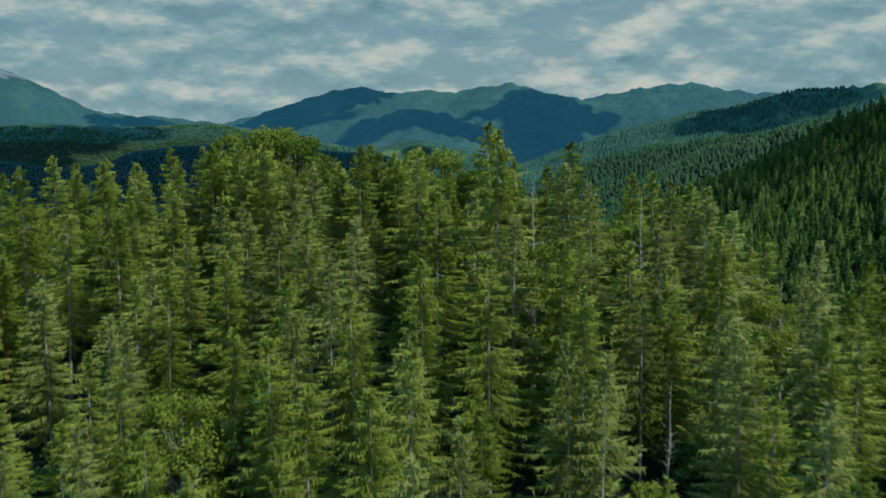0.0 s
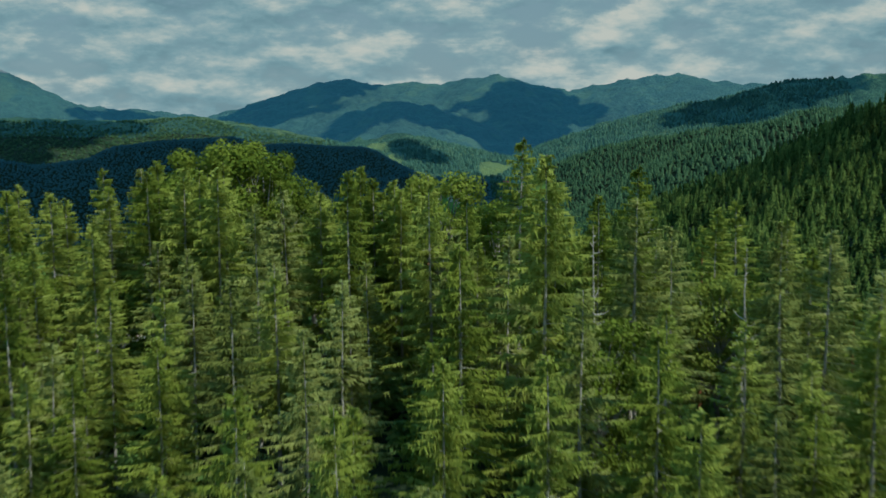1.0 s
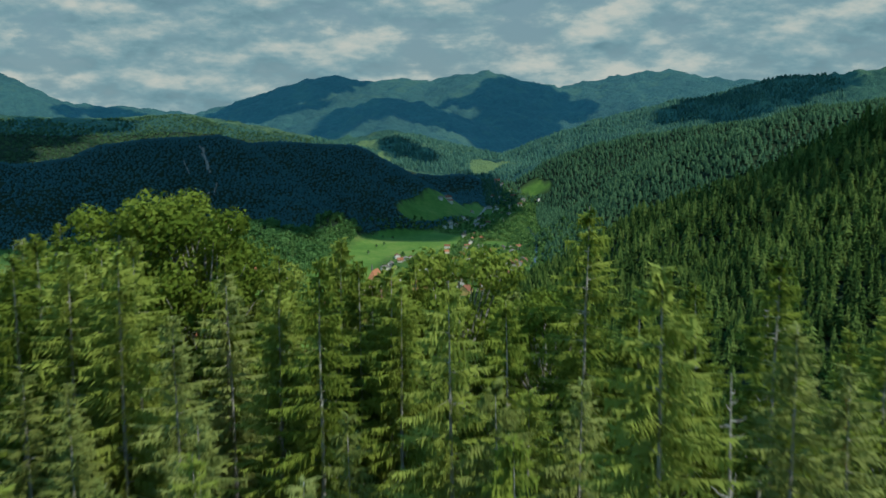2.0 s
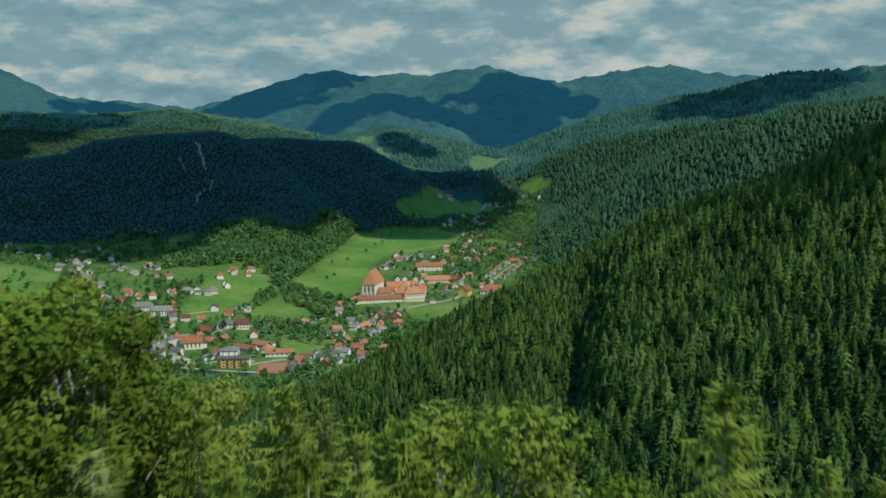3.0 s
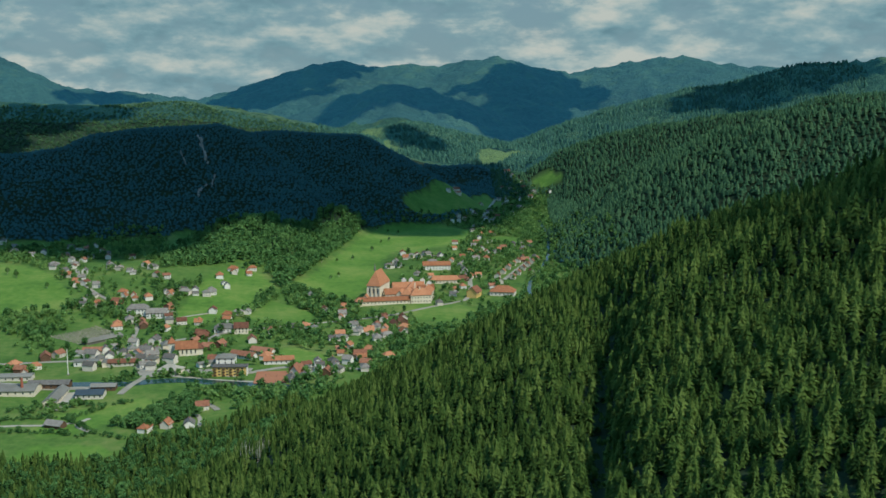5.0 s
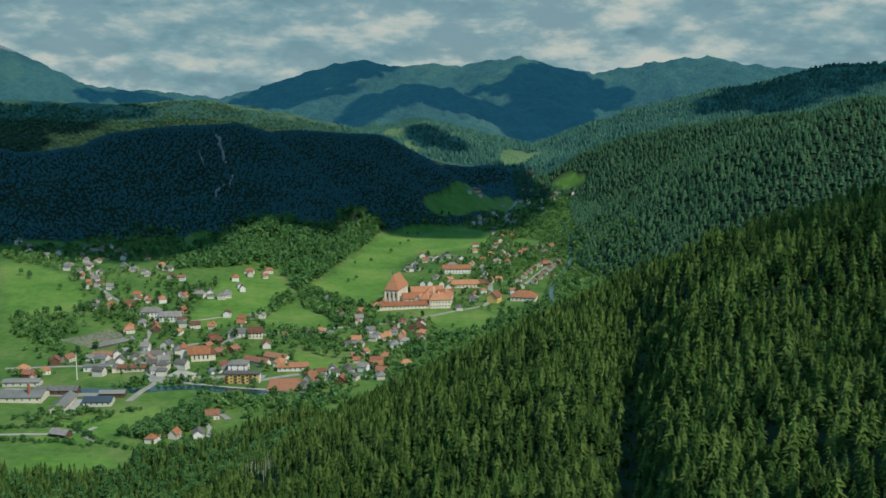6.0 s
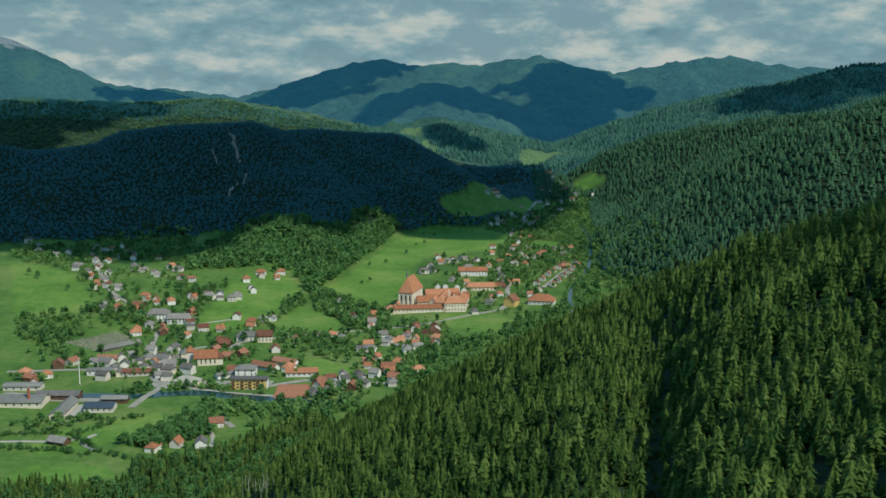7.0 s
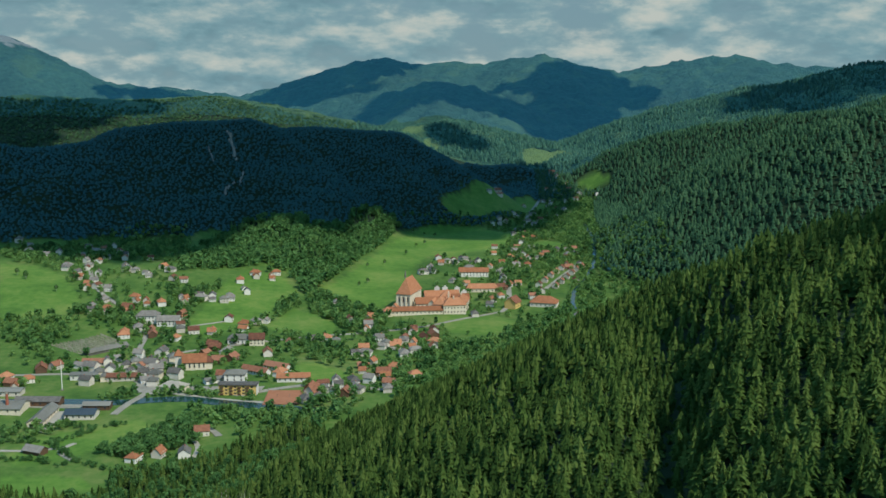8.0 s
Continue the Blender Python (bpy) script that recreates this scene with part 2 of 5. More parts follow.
FAR = [(-1055, 4745, 174), (-875, 4781, 253), (-814, 4792, 265), (-704, 4809, 301), (-569, 4827, 348), (-470, 4838, 379), (-383, 4845, 389), (-258, 4853, 363), (-71, 4859, 374), (54, 4860, 362), (204, 4856, 395), (303, 4850, 410), (452, 4839, 361), (537, 4831, 356), (623, 4821, 327), (794, 4795, 262), (986, 4760, 186)]
FAR_RIGHT = [(583, 4891, 313), (681, 4878, 338), (801, 4859, 363), (920, 4839, 385), (1026, 4817, 400), (1130, 4795, 409), (1245, 4766, 382), (1445, 4709, 361), (1721, 4617, 332)]
FAR_LEFT = [(-2600, 3900, 520), (-1851, 4336, 451), (-1704, 4399, 333), (-1506, 4476, 279), (-1030, 4617, 230)]


def line_distance(x, y, pts):
    """How far a place lies from a line through the points."""
    best = np.full(np.shape(x), 1e9)
    for (ax, ay), (bx, by) in zip(pts, pts[1:]):
        u = np.clip(((x - ax) * (bx - ax) + (y - ay) * (by - ay)) / ((bx - ax) ** 2 + (by - ay) ** 2), 0, 1)
        best = np.minimum(best, np.hypot(x - ax - u * (bx - ax), y - ay - u * (by - ay)))
    return best


def ravine_depth(x, y):
    """The cut that a stream has worn between the two shoulders of the spur."""
    deep = np.interp(y, [400, 440, 490, 560, 640, 730], [5, 11, 16, 17, 12, 0])
    return deep * np.exp(-(line_distance(x, y, RAVINE) / np.interp(y, [400, 490, 560], [10, 12, 16])) ** 2)


def hills(x, y):
    """The wooded heights round the valley, without its floor."""
    brow = np.interp(x, [p[0] for p in KNOLL], [p[1] for p in KNOLL])
    z = ridge(x, y, KNOLL, 0.50, 20) - 0.45 * np.clip(y - brow - 8, 0, 250)
    z = joined(z, joined(ridge(x, y, SPUR, 0.56, 6), ridge(x, y, SPUR_TOP, 0.85, 6), 8) + 3 * waves(x, y, 90, 3), 14) - ravine_depth(x, y)
    left = np.maximum(ridge(x, y, LEFT_CREST, 0.62, 30), ridge(x, y, LEFT_NOSE, 0.95, 20))
    left = joined(left, ridge(x, y, LEFT_FOOT, 0.62, 30), 20)
    z = np.maximum(z, left + np.clip(left / 60, 0, 1) * np.clip((170 - left) / 60, 0.12, 1) * 12 * waves(x, y, 260, 5))
    far = np.maximum(ridge(x, y, LEFT_BACK, 0.28, 60), ridge(x, y, PASTURE_HILL, 0.25, 60))
    far = np.maximum(far, ridge(x, y, RIGHT_SECOND, 0.80, 15))
    far = np.maximum(far, ridge(x, y, RIGHT_THIRD, 0.80, 30))
    far = np.maximum(far, ridge(x, y, RIGHT_FOURTH, 0.40, 50))
    far = np.maximum(far, ridge(x, y, MID_HILLS, 0.45, 40))
    far = np.maximum(far, ridge(x, y, MID_LEFT, 0.45, 40))
    far = far + np.clip((y - 1150) / 300, 0, 1) * np.clip(far / 60, 0, 1) * 5 * waves(x, y, 230, 27, 3)
    z = np.maximum(z, far + np.clip((y - 1300) / 2500, 0, 1) * (7 * waves(x, y, 420, 8) + 7 * np.abs(waves(x, y, 190, 18))))
    edge = np.maximum(np.maximum(ridge(x, y, FAR, 0.42, 60), ridge(x, y, FAR_RIGHT, 0.40, 60)), ridge(x, y, FAR_LEFT, 0.5, 40))
    rough = np.clip((4790 - np.hypot(x, y + 40)) / 300, 0.06, 1) * np.clip((y - 3500) / 800, 0, 1)
    return np.maximum(z, edge + (14 * waves(x, y, 600, 9, 5, 0.6) - 34 * np.abs(waves(x, y, 380, 19, 3)) + 8) * rough)


def height(x, y):
    x, y = np.asarray(x, float), np.asarray(y, float)
    return joined(hills(x, y), floor_height(x, y) + 1.2 * waves(x, y, 160, 2, 2), 10)


def in_polygon(x, y, poly):
    x, y = np.asarray(x, float), np.asarray(y, float)
    inside = np.zeros(x.shape, bool)
    for (ax, ay), (bx, by) in zip(poly, poly[1:] + poly[:1]):
        cross = ((ay > y) != (by > y)) & (x < (bx - ax) * (y - ay) / (by - ay + 1e-9) + ax)
        inside ^= cross
    return inside


LEFT_FIELD = [(-577, 1493), (-528, 1479), (-475, 1434), (-406, 1319), (-415, 1280), (-471, 1259)]
ABBEY_MEADOW = [(-156, 1475), (-141, 1606), (-111, 1854), (-75, 1962), (27, 2011), (88, 1945), (51, 1800), (11, 1769), (-18, 1712), (-52, 1723), (-69, 1641), (-69, 1550), (-85, 1390), (-105, 1360), (-148, 1412), (-178, 1431)]
SHADOW_FIELD = [(-49, 2032), (-35, 2077), (127, 2401), (145, 2338), (115, 2170), (27, 2053), (-23, 2014)]
FAR_FIELD = [(228, 2525), (261, 2530), (306, 2475), (308, 2436), (288, 2422), (242, 2480)]
FARTHEST_FIELD = [(118, 2675), (140, 2750), (227, 2840), (235, 2772), (173, 2640), (131, 2600)]
MID_FIELD = [(-200, 1265), (-185, 1349), (-127, 1284), (-125, 1224), (-179, 1243)]
UPPER_FIELD = [(-279, 1258), (-278, 1426), (-265, 1486), (-222, 1484), (-190, 1412), (-201, 1369), (-210, 1286), (-250, 1212)]
PASTURE = [(-190, 2800), (-160, 2960), (-116, 2930), (-105, 2765)]
PASTURE_LOW = [(-112, 2700), (-105, 2765), (-60, 2702), (-70, 2605)]
LAWN = [(-151, 1122), (-130, 1145), (-88, 1088), (-119, 1070)]
EAST_LAWN = [(-34, 1320), (-12, 1342), (38, 1337), (56, 1307), (36, 1248), (-11, 1257)]
LOW_FIELD = [(-295, 887), (-291, 927), (-261, 949), (-232, 972), (-220, 946), (-235, 908), (-255, 884), (-286, 872)]
LOWEST_FIELD = [(-292, 827), (-282, 856), (-235, 850), (-222, 835), (-242, 810), (-258, 798), (-279, 798)]
HILL_FOOT = [(-342, 1467), (-357, 1567), (-358, 1701), (-338, 1761), (-302, 1802), (-222, 1737), (-197, 1809), (-171, 1907), (-133, 1953), (-107, 1933), (-120, 1850), (-150, 1600), (-165, 1480), (-185, 1411), (-213, 1485), (-244, 1530), (-297, 1472)]
FOOT_WOOD = [(-340, 470), (-130, 470), (-60, 700), (-70, 900), (-110, 960), (-150, 905), (-178, 868), (-215, 850), (-205, 815), (-260, 800), (-340, 770)]
NORTH_LAWN = [(103, 1815), (146, 1797), (154, 1850), (133, 1895), (106, 1866)]
MEADOWS = [NORTH_LAWN, LEFT_FIELD, ABBEY_MEADOW, SHADOW_FIELD, FAR_FIELD, FARTHEST_FIELD, MID_FIELD, UPPER_FIELD, PASTURE, PASTURE_LOW, LAWN, EAST_LAWN, LOW_FIELD, LOWEST_FIELD]
LANE = RAVINE[:7]
CLEARING = [(-98, 654), (-82, 631)]


def near_line(x, y, pts, width):
    """Whether a place lies within width of a line through the points."""
    return line_distance(np.asarray(x, float), np.asarray(y, float), pts) < width


SLOPE_FOOT = [(205, 1660), (215, 1640), (300, 1750), (345, 2200), (335, 2400), (300, 2415), (262, 2395), (240, 2200), (222, 1900)]


def wooded(x, y):
    x, y = np.asarray(x, float), np.asarray(y, float)
    w = (hills(x, y) > floor_height(x, y) + 7 + 3 * waves(x, y, 70, 14, 2)) | in_polygon(x, y, FOOT_WOOD) | in_polygon(x, y, SLOPE_FOOT)
    for poly in MEADOWS:
        w &= ~in_polygon(x, y, poly)
    return w


def mesh_of(name, verts, faces, mat, attrs=None, smooth=False):
    """A mesh from arrays of corners and of triangles or quads."""
    verts, faces = np.asarray(verts, np.float32), np.asarray(faces, np.int32)
    me = bpy.data.meshes.new(name)
    n, k = faces.shape
    me.vertices.add(len(verts))
    me.vertices.foreach_set("co", verts.ravel())
    me.loops.add(n * k)
    me.loops.foreach_set("vertex_index", faces.ravel())
    me.polygons.add(n)
    me.polygons.foreach_set("loop_start", np.arange(0, n * k, k, dtype=np.int32))
    me.polygons.foreach_set("loop_total", np.full(n, k, np.int32))
    me.polygons.foreach_set("use_smooth", np.full(n, smooth, bool))
    me.update(calc_edges=True)
    for key, values in (attrs or {}).items():
        a = me.attributes.new(key, "FLOAT", "POINT")
        a.data.foreach_set("value", np.asarray(values, np.float32))
    me.materials.append(mat)
    return me


def build_ground():
    fine = np.radians(np.arange(-33, 33.01, 0.22))
    rest = np.radians(np.arange(37, 324, 6.0))
    ang = np.concatenate([fine, rest])
    rad = np.concatenate([[1.0], np.geomspace(25, 780, 70), np.arange(790, 2150, 8.0), np.geomspace(2160, 5600, 70)])
    a, r = np.meshgrid(ang, rad)
    x, y = r * np.sin(a), r * np.cos(a) - 40
    z = height(x, y)
    beyond = (r > FAR_EDGE + 30) & (np.abs(np.arctan2(x, y + 40)) < radians(32.9))
    z = np.where(beyond, np.minimum(z - 40, 60), z)
    verts = np.stack([x, y, z], -1).reshape(-1, 3)
    na, nr = len(ang), len(rad)
    i, j = np.meshgrid(np.arange(na), np.arange(nr - 1))
    i2 = (i + 1) % na
    faces = np.stack([j * na + i, (j + 1) * na + i, (j + 1) * na + i2, j * na + i2], -1).reshape(-1, 4)[:, ::-1]
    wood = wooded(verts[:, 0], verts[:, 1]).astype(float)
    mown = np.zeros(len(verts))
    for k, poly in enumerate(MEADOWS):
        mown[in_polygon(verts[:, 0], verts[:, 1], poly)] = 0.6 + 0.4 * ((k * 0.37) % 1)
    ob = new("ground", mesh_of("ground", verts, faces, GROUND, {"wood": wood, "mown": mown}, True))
    tagged(ob, "valley floor of mown green grass rising into dark wooded hills", "ground", kind="structure")


build_ground()


def distant_hills(name, label, r0, r1, rings, mat):
    """A stretch of the far heights, seen only across the valley."""
    ang = np.radians(np.arange(-33, 33.01, 0.22))
    rad = np.linspace(r0, r1, rings)
    a, r = np.meshgrid(ang, rad)
    x, y = r * np.sin(a), r * np.cos(a) - 40
    z = height(x, y) + (5 * waves(x, y, 90, 51, 3, 0.7) - 26 * np.abs(waves(x, y, 260, 57, 3, 0.5)) + 8) * np.clip((r - FAR_EDGE) / 200, 0, 1)
    verts = np.stack([x, y, z], -1).reshape(-1, 3)
    na = len(ang)
    i, j = np.meshgrid(np.arange(na - 1), np.arange(rings - 1))
    faces = np.stack([j * na + i, j * na + i + 1, (j + 1) * na + i + 1, (j + 1) * na + i], -1).reshape(-1, 4)
    rock = ((verts[:, 2] + 25 * waves(verts[:, 0], verts[:, 1], 120, 52)) > 420) & (verts[:, 0] < -1400)
    mown = 0.3 * (waves(verts[:, 0], verts[:, 1], 330, 53, 4, 0.6) > 0.33)
    # sunlight on the wooded back ridge, painted by blending in meadow colour
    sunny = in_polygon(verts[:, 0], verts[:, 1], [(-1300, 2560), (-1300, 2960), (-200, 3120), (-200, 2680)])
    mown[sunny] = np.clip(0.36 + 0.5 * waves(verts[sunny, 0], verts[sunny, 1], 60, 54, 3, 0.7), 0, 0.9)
    for poly in MEADOWS:
        mown[in_polygon(verts[:, 0], verts[:, 1], poly)] = 1.0
    ob = new(name, mesh_of(name, verts, faces, mat, {"rock": rock.astype(float), "mown": mown}, True))
    tagged(ob, label, "mountains", kind="structure")


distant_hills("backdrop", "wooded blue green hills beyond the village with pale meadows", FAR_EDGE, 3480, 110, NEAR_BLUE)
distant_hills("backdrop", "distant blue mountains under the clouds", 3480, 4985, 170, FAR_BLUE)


# ---------------------------------------------------------------- clouds overhead, whose shadows lie on the hills
CLOUD_WHITE, _t, _b = material("cloud_vapour", 1.0)
_b.inputs["Base Color"].default_value = (0.85, 0.86, 0.88, 1)


def cloud(shade, base, puff, seed, gap=0.62):
    """A cumulus cloud of many flattened puffs, over the place that its shadow covers."""
    rng = np.random.RandomState(seed)
    px, py = [p[0] for p in shade], [p[1] for p in shade]
    bm = bmesh.new()
    step = puff * gap
    gx, gy = np.meshgrid(np.arange(min(px) - puff, max(px) + puff, step), np.arange(min(py) - puff, max(py) + puff, step))
    gx, gy = (gx + rng.uniform(-0.4, 0.4, gx.shape) * step).ravel(), (gy + rng.uniform(-0.4, 0.4, gy.shape) * step).ravel()
    inside = in_polygon(gx, gy, shade)
    gx, gy = gx[inside], gy[inside]
    for x, y, g in zip(gx, gy, height(gx, gy)):
        z = base + rng.uniform(0, 0.35) * puff
        s = (z - g) / TO_SUN.z
        r = puff * rng.uniform(0.5, 0.95)
        m = Matrix.Translation((x + TO_SUN.x * s, y + TO_SUN.y * s, z)) @ Matrix.Diagonal((r, r, r * 0.5, 1))
        bmesh.ops.create_icosphere(bm, subdivisions=1, radius=1.0, matrix=m)
    me = bpy.data.meshes.new("cloud")
    bm.to_mesh(me)
    bm.free()
    me.materials.append(CLOUD_WHITE)
    tagged(new("cloud", me), "grey white cumulus cloud drifting over the hills", "cloud", "clouds over the valley", "structure")


CLOUD_BASE = 950.0
SHADES = [
    ([(-1000, 1790), (-690, 1900), (-600, 1940), (-560, 1985), (-480, 2055), (-387, 2135), (-330, 2180), (-270, 2225), (-200, 2270), (-140, 2300), (-115, 2330), (-40, 2420), (45, 2530), (125, 2610), (170, 2620), (190, 2500),
      (205, 2400), (165, 2190), (85, 1960), (10, 1890), (-60, 1925), (-107, 1933), (-127, 1945), (-163, 1916), (-181, 1843), (-216, 1725), (-300, 1790), (-338, 1761), (-356, 1672), (-360, 1566), (-427, 1522), (-503, 1549), (-639, 1599), (-900, 1560)], 48, 0.46),
    ([(150, 470), (240, 400), (340, 390), (340, 520), (215, 610), (165, 690), (135, 800), (112, 800), (120, 680)], 20, 1.35),
    ([(-1184, 2420), (-1030, 2500), (-922, 2560), (-833, 2610), (-740, 2620), (-674, 2560), (-724, 2510), (-771, 2443), (-781, 2384), (-835, 2360), (-815, 2200), (-760, 2040), (-900, 1900), (-1200, 1950)], 45),
    ([(-1438, 4117), (-1419, 4265), (-1365, 4500), (-1227, 4510), (-1137, 4520), (-1150, 4380), (-1317, 4395), (-1417, 4074)], 70),
    ([(-930, 4640), (-840, 4740), (-690, 4800), (-554, 4830), (-377, 4850), (-237, 4840), (-305, 4631), (-406, 4555), (-433, 4472), (-521, 4434), (-613, 4429), (-697, 4384), (-802, 4454)], 70),
    ([(-388, 3695), (-342, 3800), (-270, 3890), (-133, 3920), (5, 3920), (142, 3840), (217, 3755), (137, 3671), (62, 3681), (-49, 3570), (-122, 3600), (-191, 3530), (-241, 3470), (-293, 3447)], 50),
    ([(89, 4498), (168, 4539), (260, 4511), (302, 4660), (380, 4790), (540, 4800), (647, 4680), (759, 4500), (679, 4376), (565, 4361), (480, 3900), (330, 3700), (205, 3538), (147, 3695), (102, 3785), (216, 4309), (285, 4357)], 70),
    ([(-113, 2878), (-90, 2936), (-45, 2873), (6, 2808), (47, 2719), (20, 2675), (-35, 2715), (-98, 2750)], 28),
    ([(645, 3002), (720, 3050), (794, 3090), (903, 3060), (1039, 3070), (1200, 3040), (1150, 2850), (870, 2806), (803, 2811), (701, 2956)], 60),
]
for k, (shade, puff, *gap) in enumerate(SHADES):
    cloud(shade, CLOUD_BASE, puff, 200 + k, *gap)


# ---------------------------------------------------------------- trees
def jagged_spruce(tiers, spikes, seed):
    """A template spruce of height 1: ragged tiers of boughs on a thin trunk; corners and triangles."""
    rng = np.random.RandomState(seed)
    v, f = [], []
    for i in range(tiers):
        u = i / tiers
        low, top = 0.12 + 0.80 * u, min(1.0, 0.12 + 0.80 * u + 1.25 / tiers)
        rad = 0.150 * (1 - u) ** 0.66 + 0.012
        n0 = len(v)
        v.append((rng.normal(0, 0.004), rng.normal(0, 0.004), top))
        turn = rng.uniform(0, 6.28)
        for s in range(spikes * 2):
            a = turn + math.pi * s / spikes
            r = rad * (rng.uniform(0.7, 1.35) if s % 2 == 0 else rng.uniform(0.40, 0.70))
            z = low - (0.012 if s % 2 == 0 else -0.02) + rng.normal(0, 0.016)
            v.append((r * math.cos(a), r * math.sin(a), z))
        for s in range(spikes * 2):
            f.append((n0, n0 + 1 + s, n0 + 1 + (s + 1) % (spikes * 2)))
    return np.array(v), np.array(f)


def shaggy_spruce(tiers, spikes, sprigs, seed):
    """A template spruce whose tiers are set with many small drooping sprigs."""
    rng = np.random.RandomState(seed + 500)
    v, f = jagged_spruce(tiers, spikes, seed)
    v = v * (0.80, 0.80, 1.0)
    u = rng.uniform(0, 1, sprigs) ** 1.25
    a = rng.uniform(0, 6.283, sprigs)
    r = (0.150 * (1 - u) ** 0.72 + 0.014) * rng.uniform(0.70, 1.22, sprigs)
    z = 0.13 + 0.84 * u + rng.normal(0, 0.012, sprigs)
    out, side = np.stack([np.cos(a), np.sin(a), 0 * a], -1), np.stack([-np.sin(a), np.cos(a), 0 * a], -1)
    half = rng.uniform(0.012, 0.026, sprigs)[:, None] * (1.1 - 0.5 * u)[:, None]
    up = np.array([0, 0, 1.0])
    root = out * (0.42 * r)[:, None] + up * (z + rng.uniform(0.01, 0.04, sprigs))[:, None]
    tip = out * r[:, None] + up * (z - rng.uniform(0.0, 0.03, sprigs))[:, None]
    tri = np.stack([root - side * half, root + side * half + up * 0.008, tip], 1).reshape(-1, 3)
    return np.concatenate([v, tri]), np.concatenate([f, np.arange(len(tri)).reshape(-1, 3) + len(v)])


def scatter(x0, x1, y0, y1, step, seed, keep):
    rng = np.random.RandomState(seed)
    gx, gy = np.meshgrid(np.arange(x0, x1, step), np.arange(y0, y1, step))
    x = (gx + rng.uniform(-0.48, 0.48, gx.shape) * step).ravel()
    y = (gy + rng.uniform(-0.48, 0.48, gx.shape) * step).ravel()
    k = keep(x, y)
    return x[k], y[k]


def forest(name, label, x, y, low, high, templates, mat, seed, wide=1.0, clump=0.0, smooth=False):
    """Many trees joined into one object."""
    rng = np.random.RandomState(seed)
    z = height(x, y)
    which = rng.randint(0, len(templates), len(x))
    vs, fs, ts, base = [], [], [], 0
    for k, (tv, tf) in enumerate(templates):
        sel = np.nonzero(which == k)[0]
        if not len(sel):
            continue
        n = len(sel)
        h = rng.uniform(low, high, n) * (1 + clump * waves(x[sel], y[sel], 26, 77, 2))
        w = h * rng.uniform(0.8, 1.2, n) * wide
        a = rng.uniform(0, 6.28, n)
        ca, sa = np.cos(a)[:, None], np.sin(a)[:, None]
        px = x[sel][:, None] + w[:, None] * (tv[None, :, 0] * ca - tv[None, :, 1] * sa)
        py = y[sel][:, None] + w[:, None] * (tv[None, :, 0] * sa + tv[None, :, 1] * ca)
        pz = z[sel][:, None] + h[:, None] * tv[None, :, 2] - 0.3
        vs.append(np.stack([px, py, pz], -1).reshape(-1, 3))
        fs.append((tf[None] + (np.arange(n) * len(tv))[:, None, None] + base).reshape(-1, 3))
        ts.append(np.repeat(rng.uniform(0, 1, n), len(tv)))
        base += n * len(tv)
    ob = new(name, mesh_of(name, np.concatenate(vs), np.concatenate(fs), mat, {"tint": np.concatenate(ts)}, smooth))
    return tagged(ob, label, "forest", kind="stuff")


NEAR_T = [shaggy_spruce(5, 4, 32, s) for s in range(8)]
FAR_T = [jagged_spruce(3, 4, s + 20) for s in range(4)]

MID_T = [shaggy_spruce(4, 4, 14, s + 40) for s in range(5)]


def spur_face(x, y):
    """The side of the spur that looks down on the village."""
    return x < np.interp(y, [400, 505, 620, 735, 838, 930], [450, 290, 215, 160, 125, 95])


def edge_clearing(x, y):
    """A small felled strip at the lower edge of the wood, with bare trunks behind it."""
    return near_line(x, y, CLEARING, 5.0)


SPUR_WOOD = "dense dark green spruce forest on the steep spur"
on_spur = lambda x, y: wooded(x, y) & (ridge(x, y, SPUR, 0.56, 6) > -130) & ~near_line(x, y, LANE, 2.6) & spur_face(x, y) & ~edge_clearing(x, y) & (x < 0.55 * y)
HIGH_T = [shaggy_spruce(7, 4, 64, s + 70) for s in range(8)]
x, y = scatter(-120, 300, 340, 500, 4.1, 1, on_spur)
forest("spruce_forest", SPUR_WOOD, x, y, 6.2, 11.0, HIGH_T, FOREST, 1, 1.85, 0.25)
x, y = scatter(0, 210, 255, 345, 4.1, 17, lambda x, y: wooded(x, y) & (x < 0.46 * y))
forest("spruce_forest", SPUR_WOOD, x, y, 6.2, 11.0, HIGH_T, FOREST, 18, 1.85, 0.25)
x, y = scatter(-300, 330, 340, 600, 4.2, 2, lambda x, y: on_spur(x, y) & ((y >= 500) | (x < -120)))
forest("spruce_forest", SPUR_WOOD, x, y, 6.2, 11.0, NEAR_T, FOREST, 4, 1.85, 0.25)
x, y = scatter(-300, 330, 600, 1010, 4.4, 11, lambda x, y: wooded(x, y) & (ridge(x, y, SPUR, 0.56, 6) > -130) & ~near_line(x, y, LANE, 2.6) & spur_face(x, y) & ~edge_clearing(x, y))
forest("spruce_forest", SPUR_WOOD, x, y, 6.5, 11.5, MID_T, FOREST, 12, 1.8, 0.2)
x, y = scatter(-150, 110, 196, 340, 5.6, 23, lambda x, y: wooded(x, y) & ((x < 0) | (y < 255)))
forest("spruce_forest", "spruce forest on the steep slope below the knoll", x, y, 6.5, 11.0, MID_T, FOREST, 24, 1.8)
x, y = scatter(-60, 290, 290, 600, 4.4, 19, lambda x, y: on_spur(x, y) | ((y < 345) & wooded(x, y) & (x < 0.46 * y)))
forest("spruce_forest", "low young spruces under the tall ones on the spur", x, y, 3.0, 6.0, MID_T, FOREST, 20, 2.0)
